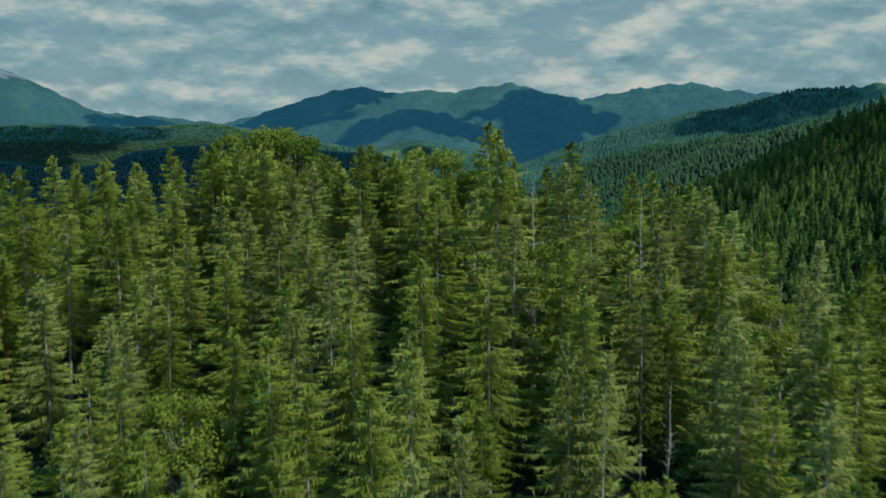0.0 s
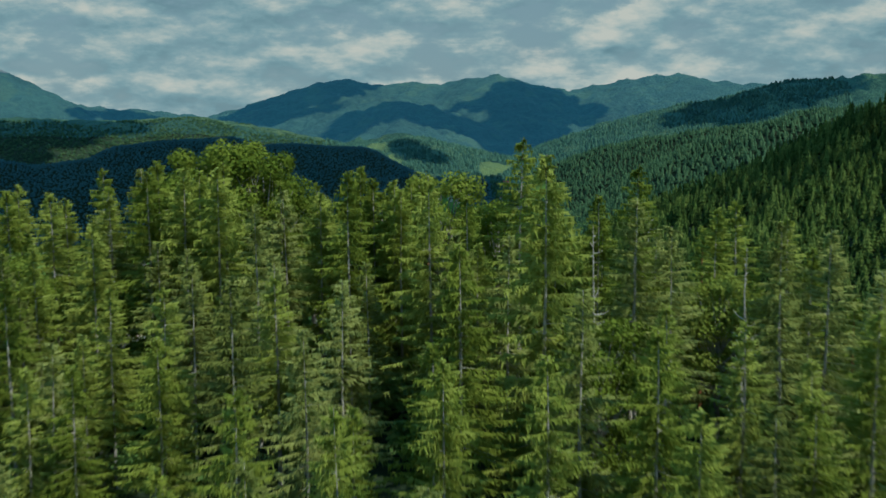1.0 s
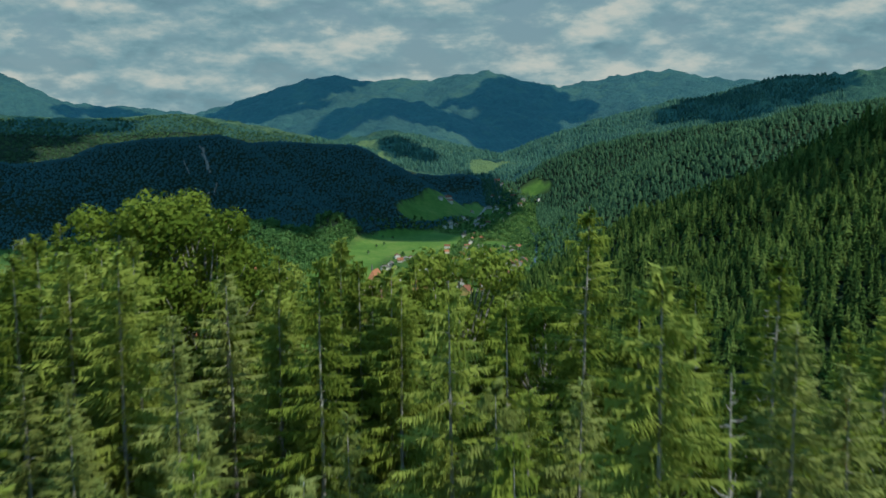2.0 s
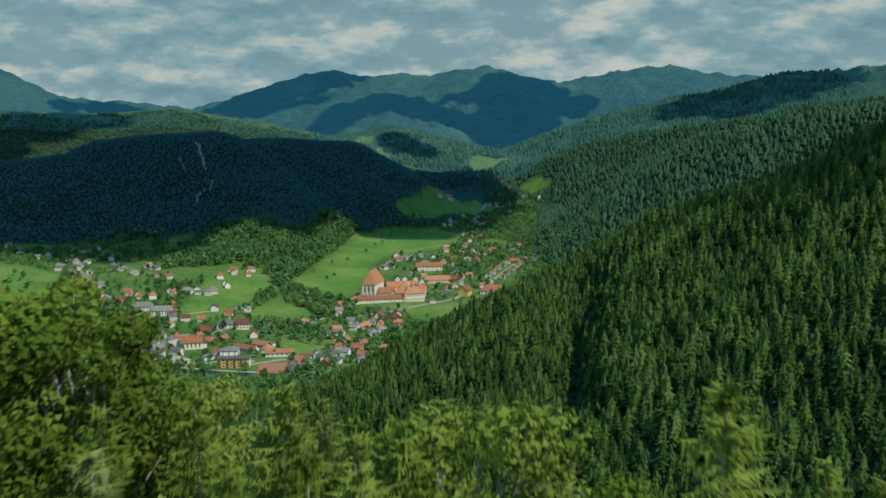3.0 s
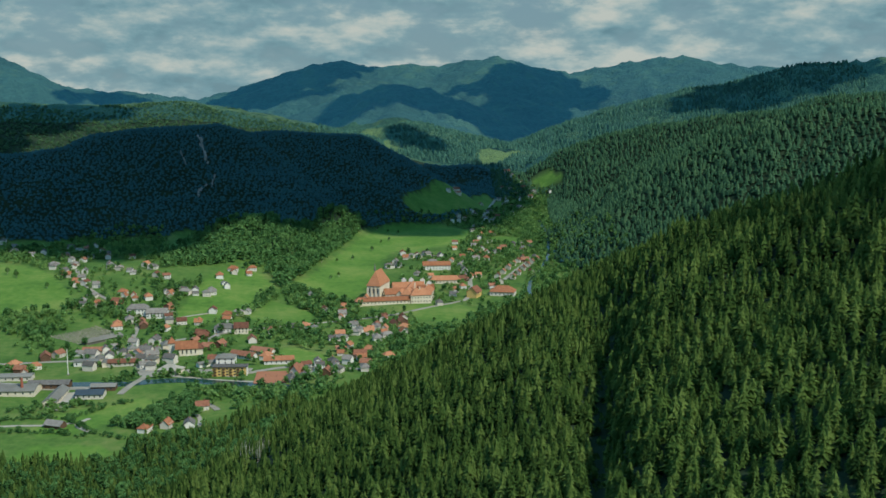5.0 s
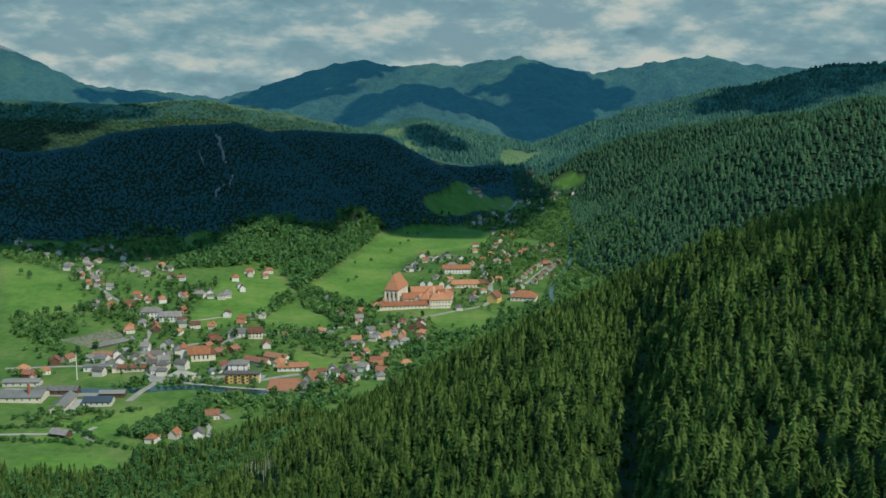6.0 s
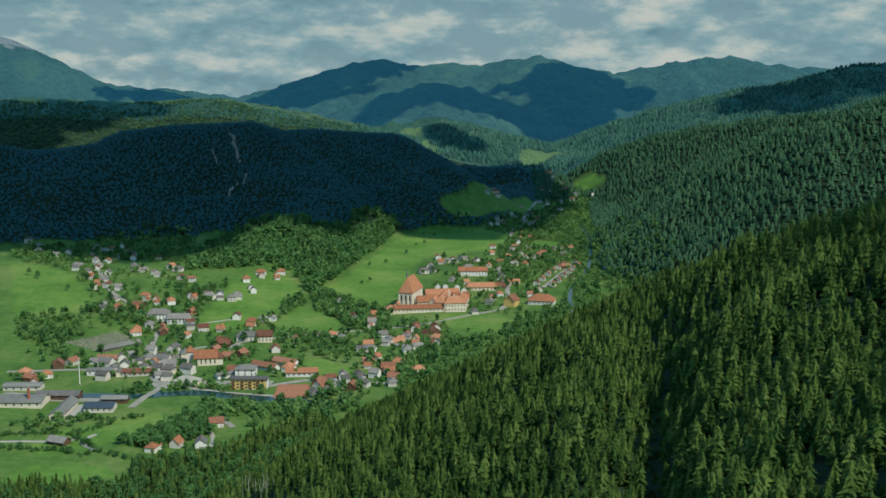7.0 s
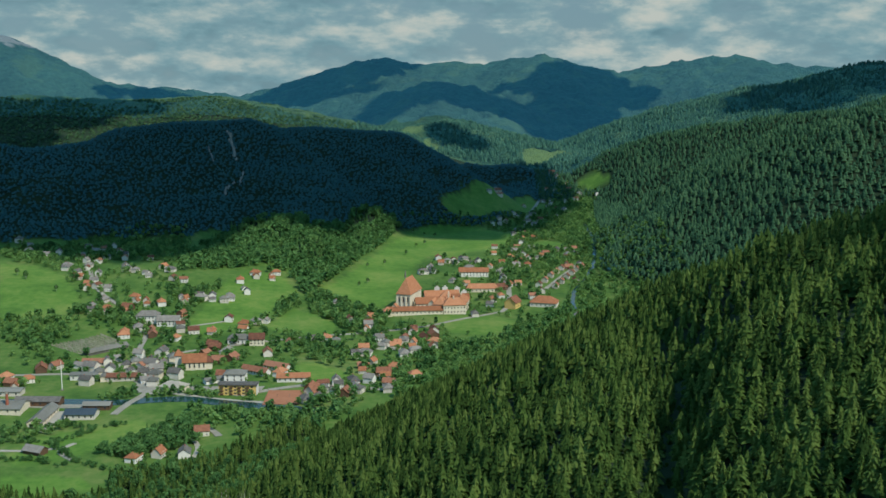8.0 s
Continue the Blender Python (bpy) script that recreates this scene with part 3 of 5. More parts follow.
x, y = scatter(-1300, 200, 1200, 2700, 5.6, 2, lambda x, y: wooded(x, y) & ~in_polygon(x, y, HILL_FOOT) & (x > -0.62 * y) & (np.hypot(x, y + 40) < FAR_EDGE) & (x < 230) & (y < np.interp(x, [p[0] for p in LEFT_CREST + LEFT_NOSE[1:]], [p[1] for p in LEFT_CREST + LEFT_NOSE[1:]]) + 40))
forest("mountain_forest", "dark spruce forest on the mountain across the valley", x, y, 3.2, 5.6, FAR_T, HAZED_SPRUCE, 2, 4.8, 0.0, True)
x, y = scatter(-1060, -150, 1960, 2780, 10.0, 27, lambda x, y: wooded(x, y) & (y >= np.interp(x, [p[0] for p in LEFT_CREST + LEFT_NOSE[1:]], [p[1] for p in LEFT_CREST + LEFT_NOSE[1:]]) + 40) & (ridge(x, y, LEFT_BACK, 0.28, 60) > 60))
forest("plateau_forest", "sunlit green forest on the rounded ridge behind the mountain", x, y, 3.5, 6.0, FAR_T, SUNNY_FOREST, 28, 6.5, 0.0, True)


def behind_ok(x, y):
    """Leaves out the backs of the second ridge, which face away from the valley."""
    crest = sorted((p[1], p[0]) for p in RIGHT_SECOND[1:])
    return (y > 1990) | (x < np.interp(y, [c[0] for c in crest], [c[1] for c in crest]) + 140)


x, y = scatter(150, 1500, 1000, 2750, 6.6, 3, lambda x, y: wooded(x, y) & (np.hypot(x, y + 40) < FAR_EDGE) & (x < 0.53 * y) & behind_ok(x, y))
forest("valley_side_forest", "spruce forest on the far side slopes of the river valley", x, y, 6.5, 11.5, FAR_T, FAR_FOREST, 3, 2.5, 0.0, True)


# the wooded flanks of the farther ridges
# bluish base stands in for the haze before these slopes
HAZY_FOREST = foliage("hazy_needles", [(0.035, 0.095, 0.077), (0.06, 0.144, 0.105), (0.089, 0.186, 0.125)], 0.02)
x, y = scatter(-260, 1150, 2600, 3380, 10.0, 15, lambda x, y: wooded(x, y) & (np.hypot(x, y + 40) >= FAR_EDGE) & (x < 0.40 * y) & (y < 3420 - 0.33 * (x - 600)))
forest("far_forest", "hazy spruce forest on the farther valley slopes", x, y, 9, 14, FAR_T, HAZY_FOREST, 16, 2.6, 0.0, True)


# ---------------------------------------------------------------- the near wood on the knoll
def part(name, me, parent, label=""):
    ob = new(name, me)
    ob.parent = parent
    if label:
        tagged(ob, label)
    return ob


class Shape:
    """Collects corners and triangles."""

    def __init__(self):
        self.v, self.f, self.count = [], [], 0

    def tris(self, pts):
        self.v.append(np.asarray(pts, float).reshape(-1, 3))
        n = len(self.v[-1])
        self.f.append(np.arange(self.count, self.count + n).reshape(-1, 3))
        self.count += n

    def tube(self, pts, radii, sides=6):
        pts = np.asarray(pts, float)
        rings = []
        for i, p in enumerate(pts):
            d = pts[min(i + 1, len(pts) - 1)] - pts[max(i - 1, 0)]
            d /= np.linalg.norm(d) + 1e-9
            a = np.cross(d, (0.31, 0.95, 0.05))
            a /= np.linalg.norm(a) + 1e-9
            b = np.cross(d, a)
            ang = np.arange(sides) * 2 * math.pi / sides
            rings.append(p + radii[i] * (np.cos(ang)[:, None] * a + np.sin(ang)[:, None] * b))
        self.v.append(np.concatenate(rings))
        f = []
        for i in range(len(pts) - 1):
            for s in range(sides):
                a0, a1 = i * sides + s, i * sides + (s + 1) % sides
                f += [(a0, a1, a1 + sides), (a0, a1 + sides, a0 + sides)]
        self.f.append(np.array(f) + self.count)
        self.count += len(pts) * sides

    def arrays(self):
        return np.concatenate(self.v), np.concatenate(self.f)

    def mesh(self, name, mat, smooth=False):
        v, f = self.arrays()
        return mesh_of(name, v, f, mat, None, smooth)


def spruce_shapes(h, base, spread, fill, seed, droop=0.3, fine=2.2):
    """Trunk and crown of one spruce: whorls of drooping boughs set with feathery twigs."""
    rng = np.random.RandomState(seed)
    trunk, crown = Shape(), Shape()
    lean = rng.normal(0, 0.012, 2)
    axis = lambda z: np.array([lean[0] * z + 0.05 * math.sin(z * 0.5 + seed), lean[1] * z, z])
    zs = np.linspace(-0.6, h, 9)
    trunk.tube([axis(z) for z in zs], [0.0095 * h * (1 - 0.93 * max(z, 0) / h) for z in zs], 7)
    z = base * h
    while z < h - 0.15:
        u = (z - base * h) / (h - base * h)
        reach = spread * h * (1 - u) ** 0.72 * (0.72 + 0.28 * min(1, u * 6)) + 0.15
        for _ in range(rng.randint(4, 7)):
            if rng.uniform() > fill:
                continue
            a, length = rng.uniform(0, 6.283), reach * rng.uniform(0.55, 1.12)
            out, side = np.array([math.cos(a), math.sin(a), 0]), np.array([-math.sin(a), math.cos(a), 0])
            p0 = axis(z + rng.uniform(-0.2, 0.2))
            fall = droop * (1 - 0.9 * u) * rng.uniform(0.6, 1.4) - 0.30 * u
            bow = lambda s: p0 + out * length * s + np.array([0, 0, length * (-fall * s * (1.55 - 0.75 * s))])
            if length > 1.0 and rng.uniform() < 0.2:
                trunk.tube([bow(0), bow(0.4), bow(0.8)], [0.035, 0.02, 0.006], 3)
            n = 4 + int(length * 2.6 * fine)
            s = np.linspace(0.14, 1.0, n)
            pts = []
            for k in range(n):
                c = bow(s[k])
                w = (0.24 * length * (1 - s[k]) ** 0.7 + 0.16) * rng.uniform(0.55, 1.4)
                half = (0.075 + 0.035 * rng.uniform()) / fine ** 0.6
                for sg in (-1, 1, rng.uniform(-1, 1)):
                    tip = c + sg * side * w * rng.uniform(0.45, 1.0) + out * w * rng.uniform(0.2, 1.0) - np.array([0, 0, w * rng.uniform(-0.1, 0.75)])
                    pts += [c - out * half, c + out * half + np.array([0, 0, 0.03]), tip]
                if rng.uniform() < 0.55:
                    hang = c - np.array([0, 0, rng.uniform(0.2, 0.55)]) + side * rng.normal(0, 0.14) + out * 0.1
                    pts += [c - out * half * 1.3, c + out * half * 1.3, hang]
            end = bow(1.0)
            pts += [end - side * 0.09, end + side * 0.09, end + out * 0.35 * rng.uniform(0.6, 1.2) + np.array([0, 0, 0.05])]
            crown.tris(pts)
        z += rng.uniform(0.28, 0.46) * (1 - 0.35 * u)
    top = axis(h)
    for _ in range(6):
        a = rng.uniform(0, 6.283)
        crown.tris([top - (0.05, 0, 0.5), top - (-0.05, 0, 0.5), top + (0.2 * math.cos(a), 0.2 * math.sin(a), 0.1)])
    return trunk, crown


def broadleaf_shapes(h, spread, seed, leaf=0.34, count=4600):
    """Trunk with limbs and a crown of leaf sprays gathered in uneven clumps."""
    rng = np.random.RandomState(seed)
    trunk, crown = Shape(), Shape()
    trunk.tube([(0, 0, -0.6), (0.1, 0, 0.3 * h), (0.05, 0.1, 0.62 * h), (0, 0, 0.85 * h)], [0.022 * h, 0.016 * h, 0.010 * h, 0.003 * h], 8)
    clumps = []
    for i in range(52):
        a, u = rng.uniform(0, 6.283), rng.uniform(0, 1)
        zc = h * (0.36 + 0.56 * u)
        r = spread * h * math.sqrt(max(0.05, 1 - ((u - 0.32) / 0.72) ** 2)) * rng.uniform(0.35, 0.9)
        c = np.array([r * math.cos(a), r * math.sin(a), zc])
        clumps.append((c, rng.uniform(0.05, 0.125) * h * 0.8))
        s0 = np.array([0.05, 0.05, h * (0.22 + 0.42 * u)])
        trunk.tube([s0, (s0 + c) / 2 + (0, 0, -0.03 * h), c], [0.006 * h, 0.004 * h, 0.0012 * h], 5)
    pts = []
    for _ in range(count):
        c, r = clumps[rng.randint(len(clumps))]
        d = rng.normal(0, 1, 3)
        d /= np.linalg.norm(d)
        p = c + d * r * np.array([1.15, 1.15, 0.85]) * rng.uniform(0.45, 1.05) ** 0.6
        e1 = rng.normal(0, 1, 3)
        e1 -= 0.7 * d * e1.dot(d)
        e1 /= np.linalg.norm(e1)
        e2 = np.cross(d, e1)
        sz = leaf * rng.uniform(0.6, 1.3)
        pts += [p - e1 * sz * 0.5, p + e1 * sz * 0.5 + d * 0.1, p + e2 * sz * 0.9 - (0, 0, 0.15 * sz)]
    crown.tris(pts)
    return trunk, crown


def snag_shapes(h, seed):
    """A dead, barkless tree with bare broken branches."""
    rng = np.random.RandomState(seed)
    trunk = Shape()
    zs = np.linspace(-0.6, h, 7)
    trunk.tube([(0.08 * math.sin(z), 0.02 * z, z) for z in zs], [0.011 * h * (1 - 0.9 * max(z, 0) / h) for z in zs], 6)
    for i in range(34):
        z = h * rng.uniform(0.3, 0.97)
        a, length = rng.uniform(0, 6.283), rng.uniform(0.5, 2.3) * (1.15 - z / h)
        o = np.array([math.cos(a), math.sin(a), rng.uniform(-0.1, 0.5)])
        p = np.array([0.08 * math.sin(z), 0.02 * z, z])
        trunk.tube([p, p + o * length * 0.6, p + o * length + (0, 0, 0.25 * length)], [0.05, 0.03, 0.008], 3)
    return trunk


def tree_thing(name, label, category, shapes, crown_mat, bark, group):
    root = new(name)
    tagged(root, label, category, group)
    trunk, crown = shapes
    part("trunk", trunk.mesh("trunk", bark, True), root)
    if crown is not None:
        part("crown", crown.mesh("crown", crown_mat), root)
    return root


NEEDLES = foliage("near_needles", [(0.121, 0.167, 0.022), (0.199, 0.252, 0.038), (0.276, 0.327, 0.067)], 0.35, "object")
BROWNED = foliage("brown_needles", [(0.11, 0.06, 0.025), (0.17, 0.10, 0.04), (0.22, 0.15, 0.06)], 0.35, "object")
NEAR_LEAVES = foliage("near_leaves", [(0.09, 0.133, 0.015), (0.16, 0.212, 0.029), (0.231, 0.276, 0.051)], 0.35, "object")
FADED = foliage("pale_needles", [(0.151, 0.182, 0.042), (0.224, 0.26, 0.068), (0.291, 0.328, 0.1)], 0.35, "object")
WOOD = "trees of the near wood"

KINDS = [
    ("spruce", "dense green spruce with drooping boughs on the wooded knoll", spruce_shapes(17, 0.10, 0.235, 1.0, 31), NEEDLES, BARK),
    ("spruce", "dense green spruce with drooping boughs on the wooded knoll", spruce_shapes(18, 0.16, 0.215, 0.95, 32, 0.4), NEEDLES, BARK),
    ("spruce", "tall slender spruce with thinning boughs and pale grey trunk", spruce_shapes(19, 0.30, 0.185, 0.85, 33), NEEDLES, BARK),
    ("spruce", "pale spruce with sparse feathery boughs and bare lower trunk", spruce_shapes(18, 0.32, 0.205, 0.72, 34, 0.15), FADED, BARK),
    ("spruce", "pale spruce with sparse feathery boughs and bare lower trunk", spruce_shapes(16, 0.24, 0.225, 0.75, 35, 0.2), FADED, BARK),
    ("pine", "pine with reddish bare trunk and high green crown", spruce_shapes(16, 0.50, 0.16, 0.85, 36, 0.05), NEEDLES, RED_BARK),
    ("broadleaf_tree", "broad leafy beech with rounded bright green crown", broadleaf_shapes(15, 0.27, 37, 0.23, 12000), NEAR_LEAVES, BARK),
    ("young_tree", "young leafy tree of fresh green in the undergrowth", broadleaf_shapes(7, 0.34, 38, 0.21, 3600), NEAR_LEAVES, BARK),
    ("spruce", "dying spruce with reddish brown needles on the wooded knoll", spruce_shapes(16, 0.20, 0.15, 0.8, 40, 0.2), BROWNED, BARK),
    ("dead_tree", "dead grey spruce with bare broken branches", (snag_shapes(16, 39), None), NEEDLES, BARK),
]
CATEGORY = {"spruce": "tree", "pine": "tree", "broadleaf_tree": "tree", "young_tree": "tree", "dead_tree": "dead tree"}
SHARE = [0.17, 0.15, 0.17, 0.14, 0.10, 0.04, 0.08, 0.115, 0.005, 0.03]


def near_wood():
    rng = np.random.RandomState(77)
    firsts = [None] * len(KINDS)

    def stand(k, x, y, size, turn):
        m = pose(x, y, float(height(x, y)), 0, 0, turn) @ Matrix.Scale(size, 4)
        name, label, shapes, crown_mat, bark = KINDS[k]
        if firsts[k] is None:
            firsts[k] = tree_thing(name, label, CATEGORY[name], shapes, crown_mat, bark, WOOD)
            firsts[k].matrix_basis = m
        else:
            copy_thing(firsts[k], Matrix.Identity(4)).matrix_basis = m

    # trees that stand out above the rest
    special = [(8, -18.6, 141.0, 1.21), (6, -19.3, 136.0, 1.43), (6, -22, 138.5, 1.5), (6, -25.5, 136.5, 1.46), (6, -1.5, 126, 1.36), (6, 3.5, 123, 1.2), (0, 5.2, 101, 1.50), (1, -9, 127, 1.1),
               (9, 9.4, 104, 1.22), (3, 12.6, 106, 1.15), (2, 13.5, 112, 1.15), (3, -16, 101, 1.15), (3, -10.5, 96, 1.05), (4, -30, 104, 1.1),
               (6, -15, 141, 1.12), (2, -37, 140, 1.02), (0, -44, 136, 1.08), (1, -50, 142, 1.0), (2, -33, 130, 1.0), (3, 24, 108, 1.15), (9, 20, 104, 1.2),
               (0, -5, 118, 1.12), (1, 0.5, 113, 1.08), (0, -12, 120, 1.12), (1, -16.5, 129, 1.02), (0, 8, 117, 1.1), (1, 12.5, 122, 1.02),
               (1, -24, 122, 1.12), (0, -31, 118, 1.18), (1, -37, 126, 1.1), (0, -42, 128, 1.15), (2, -18.5, 135, 1.0), (2, -49, 131, 1.05),
               (0, -9.2, 128.0, 1.13), (1, -7.3, 122.1, 1.08), (0, -5.6, 120.1, 1.15), (1, -5.3, 128.1, 0.98), (0, -4.2, 124.2, 1.1), (1, -2.5, 130.1, 1.03), (2, -6.8, 132.1, 0.9), (0, -6.9, 124.1, 1.05), (1, -4.8, 132.2, 0.94),
               (0, -26.6, 119.9, 1.35), (1, -26.6, 124.2, 1.25), (0, -23.2, 119.0, 1.35), (1, -23.6, 125.2, 1.16), (0, -20.3, 117.8, 1.35), (1, -20.3, 122.0, 1.23), (0, -25.5, 128.8, 1.1), (1, -22.8, 127.5, 1.03)]
    for k, sx, sy, size in special:
        stand(k, sx, sy, size, rng.uniform(0, 360))
    sx, sy = np.array([s[1] for s in special]), np.array([s[2] for s in special])
    clear = lambda x, y: np.min(np.hypot(x[:, None] - sx, y[:, None] - sy), axis=1) > 3.0
    x, y = scatter(-62, 62, 58, 146, 5.9, 5, lambda x, y: clear(x, y) & (np.abs(x) < 0.46 * y + 12))
    order = np.argsort(y + 0.15 * np.abs(x))
    x, y = x[order], y[order]
    near = 250
    for px, py in zip(x[:near], y[:near]):
        k = rng.choice(len(KINDS), p=SHARE)
        tall = (17, 18, 19, 18, 16, 16, 15, 7, 16, 16)[k]
        size = rng.uniform(0.90, 1.22)
        if py > 101 and abs(px + 3) < 0.45 * (py - 101) + 3:      # lower trees behind the brow
            size = min(size, (242.5 - 0.375 * (py - 101) - float(height(px, py))) / tall)
        stand(k, px, py, max(size, 0.6), rng.uniform(0, 360))
    # the rest of the knoll as one stuff
    bx, by = scatter(-110, 110, 146, 195, 6.6, 6, lambda x, y: wooded(x, y) & (np.abs(x) < 0.46 * y + 2))
    bx, by = np.concatenate([bx, x[near:]]), np.concatenate([by, y[near:]])
    temps = []
    for i in (0, 2, 4):
        v, f = spruce_shapes(17, (0.10, 0, 0.32, 0, 0.26)[i], 0.19, 0.9, 61 + i, 0.3, 1.0)[1].arrays()
        keep = np.random.RandomState(3).uniform(size=len(f)) < 0.16
        temps.append((v / v[:, 2].max(), f[keep]))
    forest("knoll_wood", "green spruces on the brow of the knoll", bx, by, 12, 16.5, temps, SPRUCE, 8)
    bx, by = scatter(-62, 45, 128, 162, 4.8, 12, lambda x, y: wooded(x, y) & (np.abs(x) < 0.46 * y))
    forest("knoll_wood", "low spruces crowded on the brow of the knoll", bx, by, 8, 12.5, temps, SPRUCE, 13)
    bx, by = scatter(-250, 230, -160, 265, 8.0, 7, lambda x, y: wooded(x, y) & ((np.abs(x) >= 0.46 * y + 14) | (y < 50)))
    forest("knoll_wood", "green spruces on the flanks of the knoll", bx, by, 11, 17, [jagged_spruce(4, 4, 60 + s) for s in range(3)], SPRUCE, 9)


near_wood()


def leafy_template(seed, count, leaf):
    trunk, crown = broadleaf_shapes(10, 0.34, seed, leaf, count)
    v, f = crown.arrays()
    return v / 10.0, f


BUSHY = [leafy_template(140 + s, 260, 1.25) for s in range(3)]
x, y = scatter(-64, 64, 46, 132, 5.2, 15, lambda x, y: np.abs(x) < 0.46 * y + 4)
forest("undergrowth", "leafy bushes and saplings under the near spruces", x, y, 2.5, 6.0, BUSHY, LEAVES, 16)


# ---------------------------------------------------------------- the village
TILE_ORANGE = noisy("clay_tiles", [(0.212, 0.085, 0.042), (0.313, 0.131, 0.065), (0.405, 0.189, 0.1)], 0.35, 0.85, 0.3, 8.0, "object")
TILE_GREY = noisy("slate_roof", [(0.075, 0.069, 0.062), (0.143, 0.129, 0.114), (0.232, 0.21, 0.181)], 0.35, 0.8, 0.3, 8.0, "object")
TILE_BROWN = noisy("brown_tiles", [(0.10, 0.045, 0.03), (0.20, 0.085, 0.05), (0.30, 0.14, 0.085)], 0.35, 0.85, 0.3, 8.0, "object")
PLASTER = noisy("pale_plaster", [(0.43, 0.386, 0.32), (0.55, 0.496, 0.418), (0.636, 0.588, 0.508)], 0.25, 0.9, 0.1, 9.0, "object")
WHITE_WALL = noisy("white_plaster", [(0.546, 0.516, 0.462), (0.686, 0.645, 0.571)], 0.25, 0.9, 0.1, 9.0, "object")
CREAM = noisy("cream_stone", [(0.46, 0.38, 0.27), (0.60, 0.52, 0.39), (0.70, 0.62, 0.48)], 0.12, 0.9, 0.2, 9.0)
YELLOW = noisy("yellow_plaster", [(0.52, 0.34, 0.10), (0.66, 0.46, 0.17)], 0.3, 0.9, 0.1)
TIMBER = noisy("dark_timber", [(0.07, 0.04, 0.025), (0.15, 0.09, 0.055)], 0.6, 0.8, 0.2)
GLASS_DARK, _t, _b = material("window_glass", 0.08)
_b.inputs["Base Color"].default_value = (0.03, 0.04, 0.05, 1)
_b.inputs["Specular IOR Level"].default_value = 0.5
ASPHALT = noisy("worn_asphalt", [(0.16, 0.147, 0.122), (0.25, 0.228, 0.185), (0.33, 0.30, 0.245)], 0.08, 0.9)
GRAVEL = noisy("gravel", [(0.24, 0.218, 0.178), (0.368, 0.335, 0.274)], 0.1, 0.95)
CLAY = noisy("clay_court", [(0.255, 0.104, 0.055), (0.34, 0.152, 0.085)], 0.1, 0.95)
METAL_ROOF = noisy("grey_sheet_roof", [(0.094, 0.089, 0.076), (0.151, 0.143, 0.121), (0.209, 0.194, 0.166)], 0.1, 0.55, 0.1, 9.0, "object")
BLUE_ROOF = noisy("blue_sheet_roof", [(0.031, 0.044, 0.056), (0.057, 0.074, 0.089)], 0.1, 0.5)
STONE = noisy("grave_stone", [(0.157, 0.14, 0.111), (0.322, 0.287, 0.234)], 0.4, 0.9, 0.2, 5.0, "object")
ROCK = noisy("pale_limestone", [(0.15, 0.15, 0.14), (0.27, 0.265, 0.25), (0.42, 0.41, 0.385)], 0.12, 0.95, 0.5)
BRICK = noisy("red_brick", [(0.22, 0.07, 0.045), (0.34, 0.12, 0.075)], 0.6, 0.9, 0.2)


def water_material():
    m, t, b = material("river_water", 0.12)
    b.inputs["Base Color"].default_value = (0.014, 0.040, 0.040, 1)
    b.inputs["Specular IOR Level"].default_value = 0.5
    n = node(t, "ShaderNodeTexNoise", Scale=0.8, Detail=3.0)
    co = t.nodes.new("ShaderNodeTexCoord")
    link(t, co.outputs["Object"], n.inputs["Vector"])
    bp = node(t, "ShaderNodeBump", Strength=0.15, Distance=0.2)
    link(t, n.outputs[0], bp.inputs["Height"])
    link(t, bp.outputs[0], b.inputs["Normal"])
    return m


WATER = water_material()


def quads(name, v, f, mat):
    me = bpy.data.meshes.new(name)
    me.from_pydata([tuple(p) for p in v], [], f)
    me.update()
    me.materials.append(mat)
    return me


def box_mesh(name, x0, x1, y0, y1, z0, z1, mat):
    v = [(x0, y0, z0), (x1, y0, z0), (x1, y1, z0), (x0, y1, z0), (x0, y0, z1), (x1, y0, z1), (x1, y1, z1), (x0, y1, z1)]
    return quads(name, v, [(0, 3, 2, 1), (4, 5, 6, 7), (0, 1, 5, 4), (1, 2, 6, 5), (2, 3, 7, 6), (3, 0, 4, 7)], mat)


def wall_mesh(length, width, wall, rise, mat, hip=0.0):
    """Four walls, long along x; with gables where the roof is not hipped."""
    a, b = length / 2, width / 2
    v = [(-a, -b, -2.5), (a, -b, -2.5), (a, b, -2.5), (-a, b, -2.5), (-a, -b, wall), (a, -b, wall), (a, b, wall), (-a, b, wall)]
    f = [(0, 1, 5, 4), (2, 3, 7, 6), (4, 5, 6, 7)]
    if hip > 0:
        f += [(1, 2, 6, 5), (3, 0, 4, 7)]
    else:
        v += [(-a, 0, wall + rise), (a, 0, wall + rise)]
        f += [(1, 2, 6, 9, 5), (3, 0, 4, 8, 7)]
    return quads("wall", v, f, mat)


